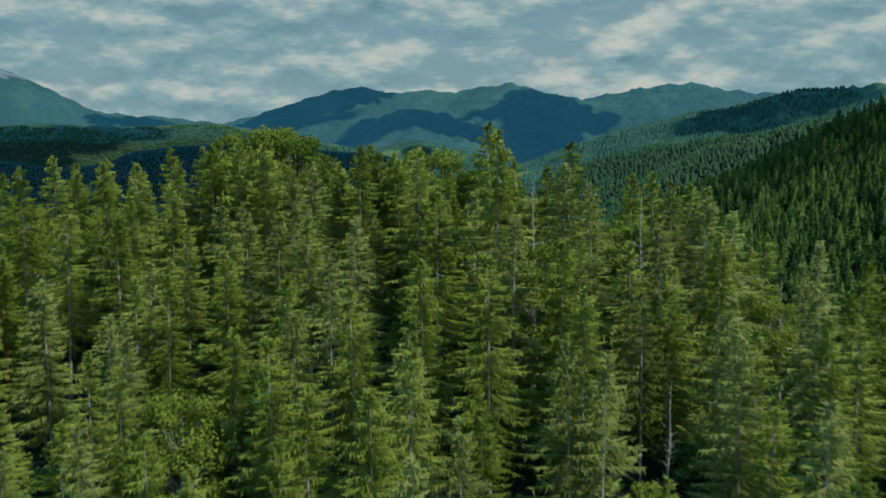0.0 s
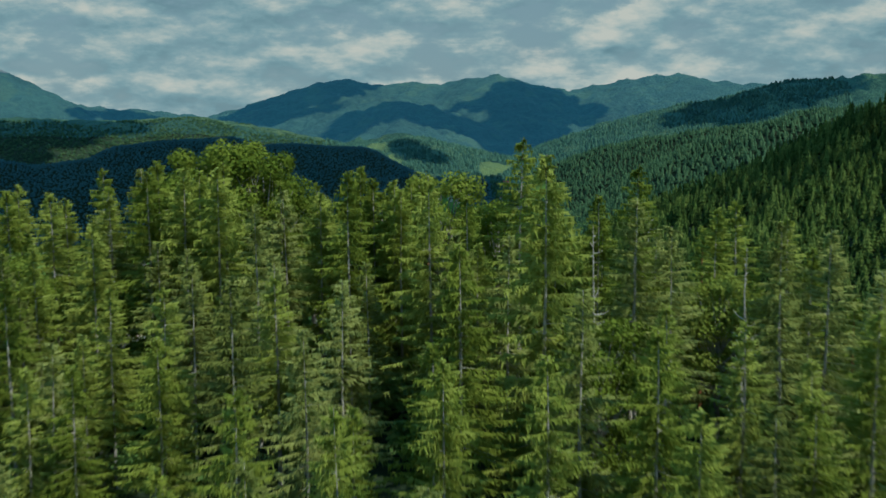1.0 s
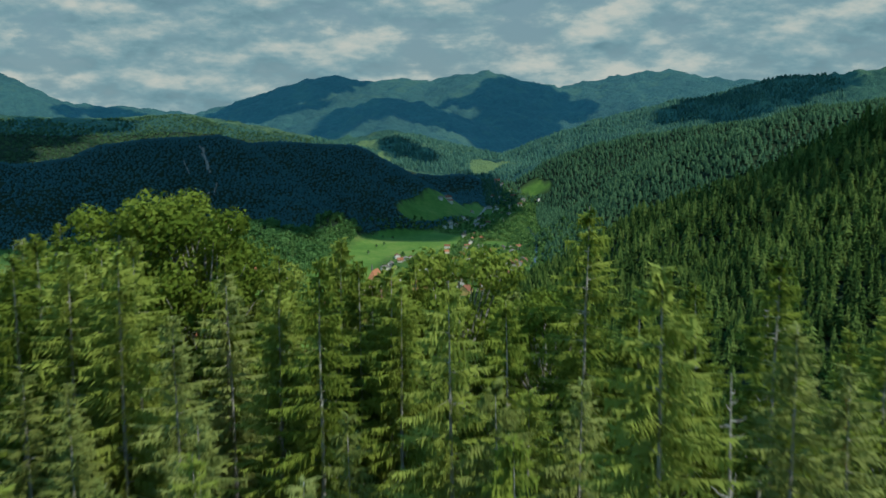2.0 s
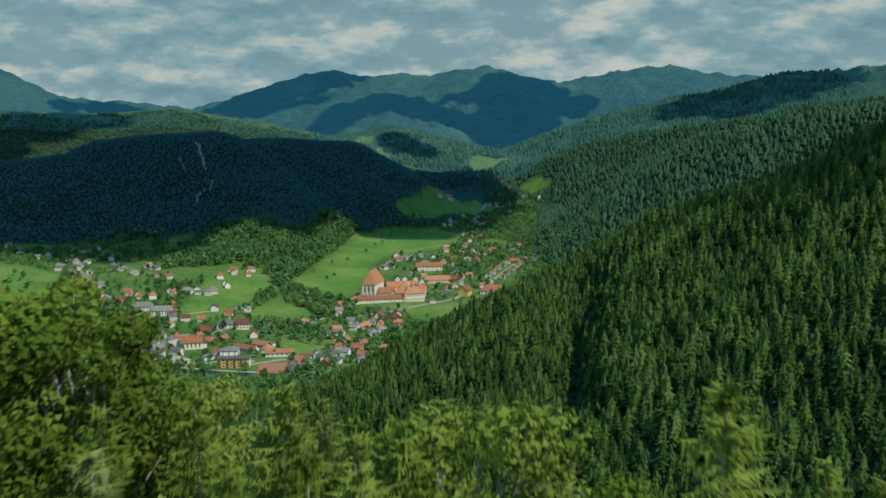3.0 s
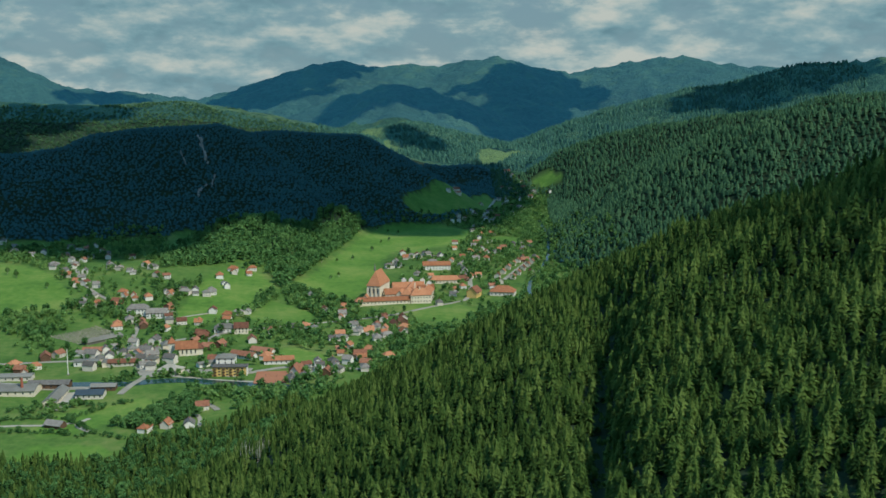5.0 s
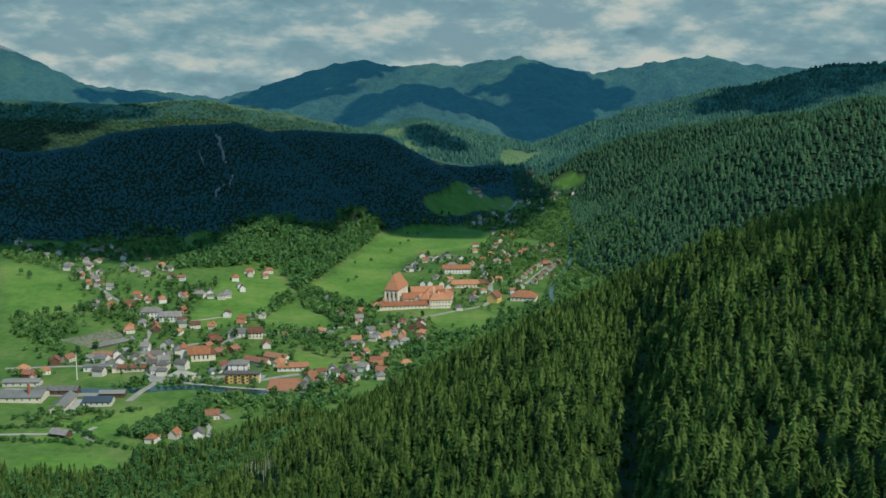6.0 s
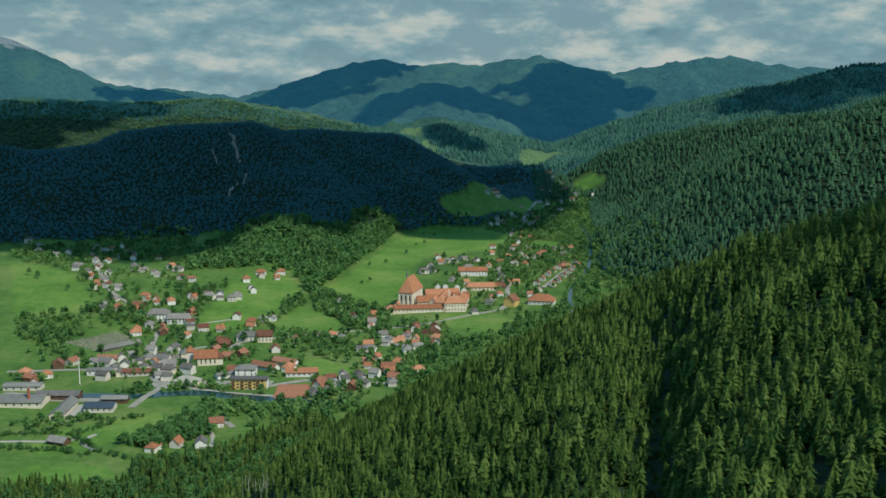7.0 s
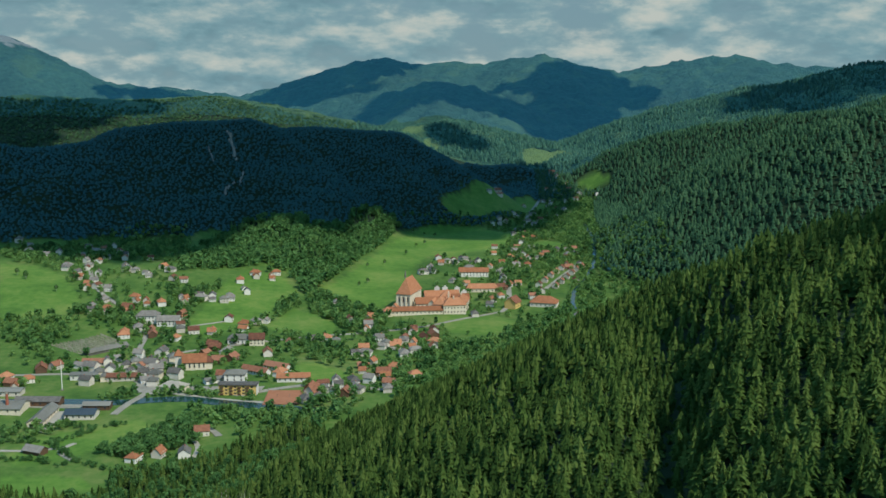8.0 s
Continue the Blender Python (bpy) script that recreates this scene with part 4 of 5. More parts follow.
def roof_mesh(length, width, wall, rise, mat, hip=0.0, over=0.6, thick=0.25):
    """A pitched roof with eaves, as a slab with thickness; hip draws the ridge's ends in."""
    a, b = length / 2 + over, width / 2 + over
    low = wall - rise * over / (width / 2)
    r = max(0.05, length / 2 + (over if hip == 0 else -hip))
    top = wall + rise
    outer = [(-a, -b, low), (a, -b, low), (a, b, low), (-a, b, low), (-r, 0, top), (r, 0, top)]
    v = [(x, y, z + thick) for x, y, z in outer] + outer
    f = [(0, 1, 5, 4), (2, 3, 4, 5), (1, 2, 5), (3, 0, 4), (6, 10, 11, 7), (8, 11, 10, 9), (7, 11, 8), (9, 10, 6)]
    f += [(6, 7, 1, 0), (7, 8, 2, 1), (8, 9, 3, 2), (9, 6, 0, 3)]
    if hip == 0:
        f = [q for q in f if q not in ((1, 2, 5), (3, 0, 4), (7, 11, 8), (9, 10, 6), (7, 8, 2, 1), (9, 6, 0, 3))]
        f += [(1, 7, 11, 5), (5, 11, 8, 2), (3, 9, 10, 4), (4, 10, 6, 0)]
    return quads("roof", v, f, mat)


def windows_on(root, length, width, z0, z1, count, w, depth=0.05, sides=(-1, 1)):
    """A row of dark panes set into the long walls, each in its frame."""
    for sg in sides:
        for i in range(count):
            cx = (i + 0.5) / count * length - length / 2
            y = sg * (width / 2)
            frame_me = box_mesh("window", cx - w / 2 - 0.12, cx + w / 2 + 0.12, y - 0.06, y + 0.06, z0 - 0.12, z1 + 0.12, WHITE_WALL)
            win = part("window", frame_me, root)
            part("pane", box_mesh("pane", cx - w / 2, cx + w / 2, y - 0.09, y + 0.09, z0, z1, GLASS_DARK), win)


def house(label, length, width, wall, rise, wall_mat, roof_mat, hip=0.0, chimney=True, storeys=2):
    root = new("house")
    tagged(root, label, "house", "houses of the village")
    part("wall", wall_mesh(length, width, wall, rise, wall_mat, hip), root)
    part("roof", roof_mesh(length, width, wall, rise, roof_mat, hip), root)
    if chimney:
        part("chimney", box_mesh("chimney", 0.2 * length - 0.35, 0.2 * length + 0.35, -0.6, 0.1, wall, wall + rise + 0.9, BRICK), root)
    for k in range(storeys):
        windows_on(root, length, width, 0.8 + 2.2 * k, 1.9 + 2.2 * k, 3, 0.8, sides=(-1,))
    return root


def place(root, x, y, turn, size=1.0, dz=0.0):
    root.matrix_basis = pose(x, y, float(height(x, y)) + dz, 0, 0, turn) @ Matrix.Scale(size, 4)
    return root


GREY_ROOFS = [(-571, 1564), (-508, 1606), (-484, 1610), (-531, 1565), (-483, 1570), (-491, 1538), (-437, 1542), (-485, 1476), (-460, 1440), (-458, 1475), (-412, 1473), (-395, 1456), (-378, 1443), (-353, 1458), (-388, 1325), (-390, 1298), (-309, 1348), (-291, 1356), (-277, 1357), (-333, 1111), (-307, 1137), (-293, 1115), (-301, 1097), (-284, 1095), (-260, 1065), (-264, 1122), (-277, 1134), (-248, 1096), (-203, 1282), (-143, 1219), (-215, 1161), (-119, 1018), (-111, 1019), (-88, 1071), (-98, 1170), (-47, 1615), (0, 1683), (76, 1759), (84, 1972), (121, 1987), (137, 1785), (31, 1388), (13, 1336), (57, 2068), (-212, 1277), (-252, 1404), (-180, 893)]
ORANGE_ROOFS = [(-450, 1420), (-430, 1393), (-367, 1477), (-357, 1339), (-342, 1328), (-373, 1294), (-330, 1221), (-303, 1342), (-246, 1231), (-275, 1205), (-323, 1321), (-379, 1067), (-358, 1063), (-360, 1042), (-255, 1143), (-253, 1471), (-263, 1433), (-234, 1474), (-221, 1263), (-164, 1200), (-131, 1216), (-97, 1318), (-61, 1203), (-46, 1204), (-25, 1205), (-246, 1228), (-153, 1092), (-79, 1139), (-91, 1183), (3, 1508), (-33, 1650), (41, 1740), (63, 1715), (34, 1633), (51, 1670), (92, 1663), (44, 1433), (-197, 892), (-210, 881), (67, 1512)]
BROWN_ROOFS = [(-339, 1420), (-353, 1301), (-307, 1232), (-292, 1289), (-264, 1229), (-233, 1183), (-352, 1106), (-361, 1097), (-367, 1053), (-218, 1135), (-28, 1258), (-216, 1133), (-206, 1143), (-178, 1164), (-121, 1054), (-91, 1039), (-58, 1067), (-65, 1098), (-85, 1121), (162, 1791), (-180, 938), (-229, 1176), (-234, 1157)]
PALE_HOUSES = [(-433, 1437), (-398, 1370), (-324, 1412), (-283, 1250), (-292, 1147), (-268, 1084), (-252, 1058), (-259, 1362), (-241, 1281), (-120, 1205), (-141, 1368), (-118, 1298), (-96, 1273), (-79, 1217), (-56, 1224), (-50, 1267), (-112, 1063), (-102, 1070), (-81, 1047), (-75, 1075), (-80, 1219), (-16, 1678), (19, 1668), (85, 1836), (149, 1729), (104, 1703), (71, 1654), (50, 1548), (81, 1429), (-276, 1108)]
WOOD_WEST = [(-190, 1455), (-146, 1428), (-101, 1373), (-77, 1317), (-87, 1229), (-126, 1272), (-168, 1339)]
WOOD_FAR_WEST = [(-478, 1275), (-429, 1299), (-383, 1226), (-365, 1128), (-444, 1199)]
WOOD_SOUTH = [(-241, 891), (-226, 922), (-208, 966), (-190, 966), (-179, 916), (-210, 883)]
RIVER_BANK = [(-200, 1001), (-108, 996), (-68, 1030), (-102, 960), (-197, 960)]
RIVER_EAST = [(162, 1929), (200, 1781), (157, 1343), (110, 1326), (149, 1536)]
WOOD_HAMLET = [(-600, 1546), (-557, 1565), (-478, 1457), (-558, 1499)]
PARK = [(-178, 1238), (-119, 1220), (-99, 1147), (-130, 1145), (-167, 1182)]
LOW_BANK = [(-322, 932), (-297, 959), (-278, 953), (-290, 914)]
TOWN = [(-411, 1127), (-478, 1457), (-327, 1434), (-203, 1310), (-72, 1333), (-2, 1648), (129, 1989), (167, 1705), (88, 1368), (-59, 1151), (-109, 1007), (-230, 1029)]
RIVER_WEST = [(-354, 1003), (-300, 1010), (-261, 1006), (-214, 1022), (-172, 1012), (-108, 996)]
MAIN_ROAD = [(-257, 978), (-255, 1004), (-248, 1031), (-274, 1098), (-294, 1136)]
TERRACE_ROAD = [(161, 1683), (127, 1568), (100, 1490)]
ABBEY_ROAD = [(44, 1610), (56, 1530), (53, 1395), (44, 1363)]
SOUTH_ROAD = [(-200, 961), (-176, 950), (-167, 934)]
EAST_ROAD = [(-175, 1036), (-153, 1051), (-119, 1070), (-61, 1055)]
UPPER_ROAD = [(-450, 1457), (-424, 1395), (-402, 1360), (-362, 1308)]
FIELD_TRACK = [(-277, 1249), (-244, 1278)]
SOUTHWEST_ROAD = [(-337, 892), (-307, 896), (-285, 896), (-270, 903)]
LONE_TREES = [(-130, 1604), (-110, 1638), (-150, 1586), (-509, 1412), (-150, 1644), (-131, 1375), (-189, 944), (-40, 1359), (-76, 1811), (-64, 1832), (-86, 1725), (-88, 1925), (-69, 1921), (-51, 1913), (-514, 1422), (-528, 1431), (-127, 1474), (-119, 1497), (-455, 1365), (-359, 1256)]
EAST_BANK = [(-62, 1129), (-30, 1202), (35, 1235), (67, 1312), (115, 1383), (135, 1333), (104, 1261), (44, 1175), (-6, 1076), (-48, 1010)]
RIVER_FLATS = [(125, 1260), (215, 1250), (270, 1500), (240, 1800), (190, 1900), (180, 1600), (180, 1440)]
GROVE = [(-217, 1381), (-188, 1404), (-173, 1326), (-196, 1306)]
HEDGE_LOW = [(-284, 890), (-276, 919), (-235, 973), (-227, 958), (-265, 900)]
SCRUB_SOUTH = [(-206, 992), (-106, 982), (-74, 1002), (-100, 943), (-153, 931), (-168, 960)]
CORNER_WOOD = [(-283, 846), (-269, 856), (-250, 831), (-272, 822)]
HEDGE_UPPER = [(-328, 1367), (-276, 1414), (-248, 1410), (-262, 1356), (-296, 1319)]
HEDGE_WEST = [(-430, 1301), (-383, 1306), (-315, 1245), (-321, 1227), (-375, 1266)]
HAMLET_WOOD = [(-618, 1587), (-546, 1635), (-471, 1694), (-402, 1722), (-334, 1497), (-422, 1518), (-494, 1499), (-597, 1536)]
VALLEY_ROAD = [(94, 1866), (99, 2058), (132, 2289), (184, 2534)]
FAR_HAMLET = [(196, 3420), (212, 3470), (228, 3440), (240, 3500), (252, 3455), (262, 3490), (54, 2370), (57, 2195), (186, 2566), (216, 2461), (169, 2335), (111, 2273), (69, 2067), (84, 2117), (120, 2170), (176, 2279), (200, 2367), (44, 2038), (133, 2124)]
VALLEY_TREES = [(-119, 1958), (-44, 2007), (19, 2046), (98, 2156), (181, 2341), (187, 2092), (130, 1869), (59, 1887), (-62, 1967)]
VALLEY_EAST = [(197, 2541), (278, 2444), (219, 2212), (184, 2060), (161, 2227)]
NORTH_GREY = [(105, 2076), (153, 2348), (150, 2176), (191, 2262), (192, 2405), (12, 1653), (-42, 1585), (167, 2167), (100, 1806), (84, 1739), (49, 1510), (6, 1613), (-15, 1525), (171, 2362)]
NORTH_ORANGE = [(110, 1900), (66, 1702), (90, 1703), (98, 1946), (112, 1727)]
NORTH_BROWN = [(78, 1797), (141, 1534), (93, 1465)]
NORTH_PALE = [(146, 1714), (237, 2444), (197, 2546), (76, 1679), (44, 1800), (123, 1325), (215, 2511), (271, 2420), (117, 1742)]
INFILL_GREY = [(-480, 1462), (-427, 1406), (-371, 1431), (-256, 1352), (-287, 1347), (-274, 1345), (-385, 1286), (-321, 1235), (78, 1934), (72, 1776), (148, 1787), (162, 1753), (45, 1589), (48, 1537), (-43, 1595), (-5, 1692), (58, 2048), (90, 2107), (119, 2053), (163, 2313), (182, 2271), (-55, 1214), (-76, 1190), (-95, 1160), (-88, 1168), (-52, 1164), (-85, 1060), (-102, 1042), (-58, 1051), (70, 1640), (159, 1656), (-42, 1176), (-54, 1577)]
INFILL_ORANGE = [(-424, 1375), (-250, 1460), (-231, 1462), (-231, 1489), (-351, 1324), (-337, 1316), (-301, 1332), (-286, 1280), (-349, 1289), (-369, 1285), (-328, 1212), (-218, 1244), (-98, 1306), (91, 1896), (86, 1643), (56, 1500), (34, 1412), (-62, 1190), (-46, 1189), (-26, 1187), (-84, 1104), (-57, 1119), (-63, 1087), (-38, 1095), (-97, 1262)]
INFILL_BROWN = [(-301, 1217), (-49, 1254), (-28, 1241), (-36, 1227), (46, 1480), (141, 1631), (-96, 1287), (-200, 1086)]
INFILL_PALE = [(-456, 1463), (-415, 1382), (-407, 1461), (-245, 1387), (-261, 1344), (-278, 1233), (-114, 1284), (-38, 1688), (-25, 1664), (-13, 1658), (110, 2086), (168, 2443), (184, 2430), (225, 2397), (61, 2181), (41, 2162), (-71, 1200), (-99, 1060), (-110, 1050), (-479, 1590), (-473, 1607), (-473, 1507), (-429, 1521), (-488, 1529), (-455, 1499), (-612, 1629), (-583, 1597), (-399, 1528), (-538, 1541), (-452, 1568), (-453, 1524)]
GREY_ROOFS += NORTH_GREY + INFILL_GREY
ORANGE_ROOFS += NORTH_ORANGE + INFILL_ORANGE
BROWN_ROOFS += NORTH_BROWN + INFILL_BROWN
PALE_HOUSES += NORTH_PALE + INFILL_PALE
EAST_RIVER = [(210, 2075), (206, 1929), (191, 1757), (177, 1653), (160, 1570), (135, 1480), (125, 1412), (124, 1345)]
EAST_SLOPE = [(160, 1900), (190, 1790), (205, 1660), (215, 1660), (222, 1900), (240, 2200), (262, 2400), (250, 2420), (215, 2280), (185, 2080)]
NORTH_GARDENS = [(-30, 1640), (60, 1690), (50, 1800), (100, 1990), (165, 2100), (200, 1930), (165, 1720), (140, 1640), (60, 1490), (30, 1500), (40, 1620)]


def hamlet(spots, variants, seed):
    """Houses of one roof colour, each variant built once and then copied."""
    rng = random.Random(seed)
    made = [None] * len(variants)
    for x, y in spots:
        k = rng.randrange(len(variants))
        turn = rng.choice((12, 18, 102, 108, 75, 165)) + rng.uniform(-9, 9)
        size = rng.uniform(0.78, 1.02)
        if made[k] is None:
            made[k] = house(*variants[k])
            place(made[k], x, y, turn, size)
        else:
            place(copy_thing(made[k], Matrix.Identity(4)), x, y, turn, size)


hamlet(GREY_ROOFS, [
    ("plastered village house with a grey slate gable roof", 10.5, 8.0, 4.6, 3.0, WHITE_WALL, TILE_GREY),
    ("long village house with a grey hipped roof", 13.5, 8.5, 4.8, 2.8, PLASTER, TILE_GREY, 4.0),
    ("low pale house with a dark grey roof", 9.0, 7.5, 3.6, 2.6, WHITE_WALL, TILE_GREY)], 1)
hamlet(ORANGE_ROOFS, [
    ("cream village house with a bright orange tiled roof", 10.0, 8.0, 4.2, 3.2, PLASTER, TILE_ORANGE),
    ("white village house with an orange hipped roof", 11.5, 8.5, 4.4, 3.0, WHITE_WALL, TILE_ORANGE, 3.5),
    ("small house with a steep orange roof", 8.0, 7.0, 3.8, 3.4, PLASTER, TILE_ORANGE)], 2)
hamlet(BROWN_ROOFS, [
    ("plastered house with a brown tiled roof", 10.5, 8.0, 4.2, 3.2, PLASTER, TILE_BROWN),
    ("timber clad farmhouse with a wide brown roof", 12.5, 9.0, 4.0, 3.6, TIMBER, TILE_BROWN)], 3)
hamlet(PALE_HOUSES, [
    ("white house with tall gable and grey roof", 9.0, 7.5, 5.4, 3.2, WHITE_WALL, TILE_GREY),
    ("white house with a low brown roof", 10.0, 8.0, 4.8, 2.4, WHITE_WALL, TILE_BROWN),
    ("pale rendered house with a hipped grey roof", 10.0, 9.0, 5.2, 2.6, PLASTER, METAL_ROOF, 4.0)], 4)
hamlet([(-312, 1122), (-318, 1098), (-306, 1085), (-270, 1110), (-260, 1094), (-256, 1078), (-286, 1120), (-296, 1072), (-308, 1060), (-272, 1150), (-256, 1132), (-240, 1082)], [
    ("tall old town house with grey slate roof", 12, 9.0, 6.4, 3.4, PLASTER, TILE_GREY),
    ("pale town house with hipped grey roof", 11, 9.5, 6.0, 3.0, CREAM, METAL_ROOF, 4.0)], 6)
hamlet(FAR_HAMLET, [
    ("distant farmhouse with pale walls and brown roof", 13, 9, 4.5, 3.5, PLASTER, TILE_BROWN, 0.0, False, 1),
    ("distant white barn with a grey roof", 16, 9, 4.5, 3.0, WHITE_WALL, METAL_ROOF, 0.0, False, 1)], 5)
# two rows of terraced houses along a straight street in the east
terrace = house("terraced house with pale walls and reddish roof", 7.5, 7.0, 4.6, 2.6, PLASTER, TILE_BROWN)
for row, (ox, oy) in enumerate(((-11, 4), (9, -4))):
    for i in range(6):
        u = i / 6
        x, y = 104 + 56 * u + ox, 1500 + 175 * u + oy
        place(terrace if row == i == 0 else copy_thing(terrace, Matrix.Identity(4)), x, y, 72)


def wing(root, x0, y0, x1, y1, width, wall, rise, wall_mat, roof_mat, hip=0.0, windows=0, rows=1, name="wing"):
    """A range of a large building between two points, as a part of it: walls with a roof and windows."""
    length = math.hypot(x1 - x0, y1 - y0)
    body = part(name, wall_mesh(length, width, wall, rise, wall_mat, hip), root)
    body.matrix_basis = pose((x0 + x1) / 2, (y0 + y1) / 2, 0, 0, 0, math.degrees(math.atan2(y1 - y0, x1 - x0)))
    part("roof", roof_mesh(length, width, wall, rise, roof_mat, hip, 0.8, 0.3), body)
    for r in range(rows if windows else 0):
        z0 = 1.4 + r * (wall - 1.2) / rows
        for i in range(windows):
            cx = (i + 0.5) / windows * length - length / 2
            for sg in (-1, 1):
                part("window", box_mesh("window", cx - 0.6, cx + 0.6, sg * width / 2 - 0.07, sg * width / 2 + 0.07, z0, z0 + 1.6, GLASS_DARK), body)
    return body


def abbey():
    root = new("abbey")
    tagged(root, "old stone abbey with a tall steep church and orange tiled wings", "abbey")
    root.location = (-40, 1360, float(height(-40, 1360)) - 0.5)
    # church: long nave running away from the valley, hipped over its front
    wing(root, -25, -8, -15, 30, 16, 20, 15, CREAM, TILE_ORANGE, 8.0, 5, 1, "nave")
    nave = root.children[0]
    for dx in (-5.0, 0.0, 5.0):
        part("window", box_mesh("window", -19.95, -19.55, dx - 0.45, dx + 0.45, 10, 16, GLASS_DARK), nave)
    for dx in (-7.6, -2.6, 2.6, 7.6):
        part("buttress", box_mesh("buttress", -20.7, -19.5, dx - 0.6, dx + 0.6, -2, 16, CREAM), nave)
    spike = Shape()
    spike.tube([(-13.5, 0, 36), (-13.5, 0, 39.5), (-13.5, 0, 45)], [1.2, 1.0, 0.05], 8)
    part("ridge_turret", spike.mesh("ridge_turret", TILE_GREY), nave)
    # low front range and the gate lodge
    wing(root, -42, -26, 18, -16, 9, 4.5, 3.6, CREAM, TILE_ORANGE, 0.0, 14, 1, "front_range")
    wing(root, -45, -30, -37, -28, 8, 5.5, 3.2, CREAM, TILE_ORANGE, 4.0, 2, 1, "gate_lodge")
    # cloister ranges
    wing(root, -12, -4, 20, 4, 10, 9.0, 5.5, CREAM, TILE_ORANGE, 0.0, 7, 2, "cloister_range")
    wing(root, 14, -16, 22, 44, 13, 10.0, 6.0, CREAM, TILE_ORANGE, 5.0, 12, 2, "east_range")
    wing(root, 18, -14, 42, -9, 15, 10.0, 6.5, CREAM, TILE_ORANGE, 6.5, 7, 2, "guest_range")
    wing(root, 36, -10, 40, 22, 14, 10.0, 6.0, CREAM, TILE_ORANGE, 5.0, 8, 2, "guest_range")
    wing(root, -4, 34, 34, 42, 12, 9.5, 5.5, CREAM, TILE_ORANGE, 0.0, 9, 2, "back_range")
    wing(root, -2, 14, 16, 18, 9, 8.0, 4.0, CREAM, TILE_BROWN, 0.0, 4, 1, "cloister_range")
    wing(root, 6, -14, 10, 2, 9, 9.0, 5.0, CREAM, TILE_ORANGE, 0.0, 3, 2, "cross_range")
    wing(root, 28, 20, 46, 24, 11, 9.5, 5.0, CREAM, TILE_ORANGE, 0.0, 4, 2, "cross_range")
    wing(root, -34, -25, -33, -16, 7, 7.0, 4.0, CREAM, TILE_ORANGE, 0.0, 2, 1, "gatehouse")
    for x, y in ((10, 44), (19, 46), (33, 43), (41, 24)):
        part("gable", box_mesh("gable", x - 3.0, x + 3.0, y - 0.5, y + 0.4, 8, 17.5, WHITE_WALL), root, "white stepped gable")
        part("gable", box_mesh("gable", x - 1.2, x + 1.2, y - 0.5, y + 0.4, 17.5, 19.0, WHITE_WALL), root, "white stepped gable")
    for x, y in ((24, 0), (24, 14), (30, -13), (38, 6)):
        part("chimney", box_mesh("chimney", x - 0.6, x + 0.6, y - 0.6, y + 0.6, 10, 18.5, CREAM), root)


abbey()


def parish_church():
    root = new("church")
    tagged(root, "small cream church with orange roof and tall arched windows", "church")
    root.matrix_basis = pose(-232, 1113, float(height(-232, 1113)), 0, 0, 12)
    body = wing(root, -10, 0, 10, 0, 10, 7.5, 6.0, CREAM, TILE_ORANGE, 0.0, 0, 1, "nave")
    for i in range(5):
        cx = -8 + 4 * i
        part("window", box_mesh("window", cx - 0.6, cx + 0.6, -5.1, -4.9, 2.0, 6.0, GLASS_DARK), body)
    wing(root, 8, 0, 15, 0, 8, 7.0, 4.5, CREAM, TILE_BROWN, 3.5, 0, 1, "choir")
    wing(root, -14, 4, -14, 10, 6, 12, 4.5, PLASTER, TILE_ORANGE, 2.9, 0, 1, "tower")


parish_church()


def apartment_block():
    root = new("apartment_block")
    tagged(root, "yellow apartment block with brown balconies and dark flat roof", "building")
    root.matrix_basis = pose(-177, 1036, float(height(-177, 1036)), 0, 0, 1)
    part("wall", box_mesh("wall", -15, 15, 0, 9, -2, 8.2, YELLOW), root)
    part("end_wall", box_mesh("end_wall", 15, 15.3, -0.1, 9.1, -2, 8.3, WHITE_WALL), root, "white rendered end wall")
    part("roof", box_mesh("roof", -15.8, 16, -0.9, 9.8, 8.3, 9.0, TILE_GREY), root)
    for cx in (-12.5, -5.0, 1.5, 8.0):
        for z in (0.4, 3.1, 5.8):
            part("balcony", box_mesh("balcony", cx - 1.3, cx + 1.3, -1.1, 0, z, z + 1.1, TIMBER), root)
    for cx in (-9, -2, 4.8, 11.5):
        for z in (1.0, 3.7, 6.2):
            part("window", box_mesh("window", cx - 0.9, cx + 0.9, -0.07, 0.02, z, z + 1.3, GLASS_DARK), root)


apartment_block()


def big_building(name, label, x, y, turn, length, width, wall, rise, wall_mat, roof_mat, hip=0.0, windows=0, rows=1):
    root = new(name)
    tagged(root, label, "building")
    root.matrix_basis = pose(x, y, float(height(x, y)), 0, 0, turn)
    wing(root, -length / 2, 0, length / 2, 0, width, wall, rise, wall_mat, roof_mat, hip, windows, rows, "body")
    return root


big_building("apartment_house", "white three storey house with hipped pale roof", -186, 1070, 2, 17, 13, 9.5, 2.5, WHITE_WALL, METAL_ROOF, 6.0, 3, 3)
big_building("school", "long pale school with bright red roof", 12, 1570, 3, 38, 11, 7, 4.5, WHITE_WALL, TILE_ORANGE, 0.0, 9, 2)
big_building("long_house", "long low cream building with orange roof", 22, 1466, 6, 38, 11, 5, 4.5, CREAM, TILE_ORANGE, 3.0, 8, 1)
big_building("hall", "broad hall with red hipped roof", 92, 1392, -12, 30, 20, 5, 6, PLASTER, TILE_ORANGE, 8.0, 6, 1)
big_building("inn", "yellow house with a steep brown roof", 56, 1382, 65, 16, 13, 7, 6, YELLOW, TILE_BROWN, 0.0, 4, 2)
big_building("town_house", "large grey roofed white house", -319, 1262, 8, 22, 13, 8, 4, WHITE_WALL, TILE_GREY, 4.0, 6, 2)
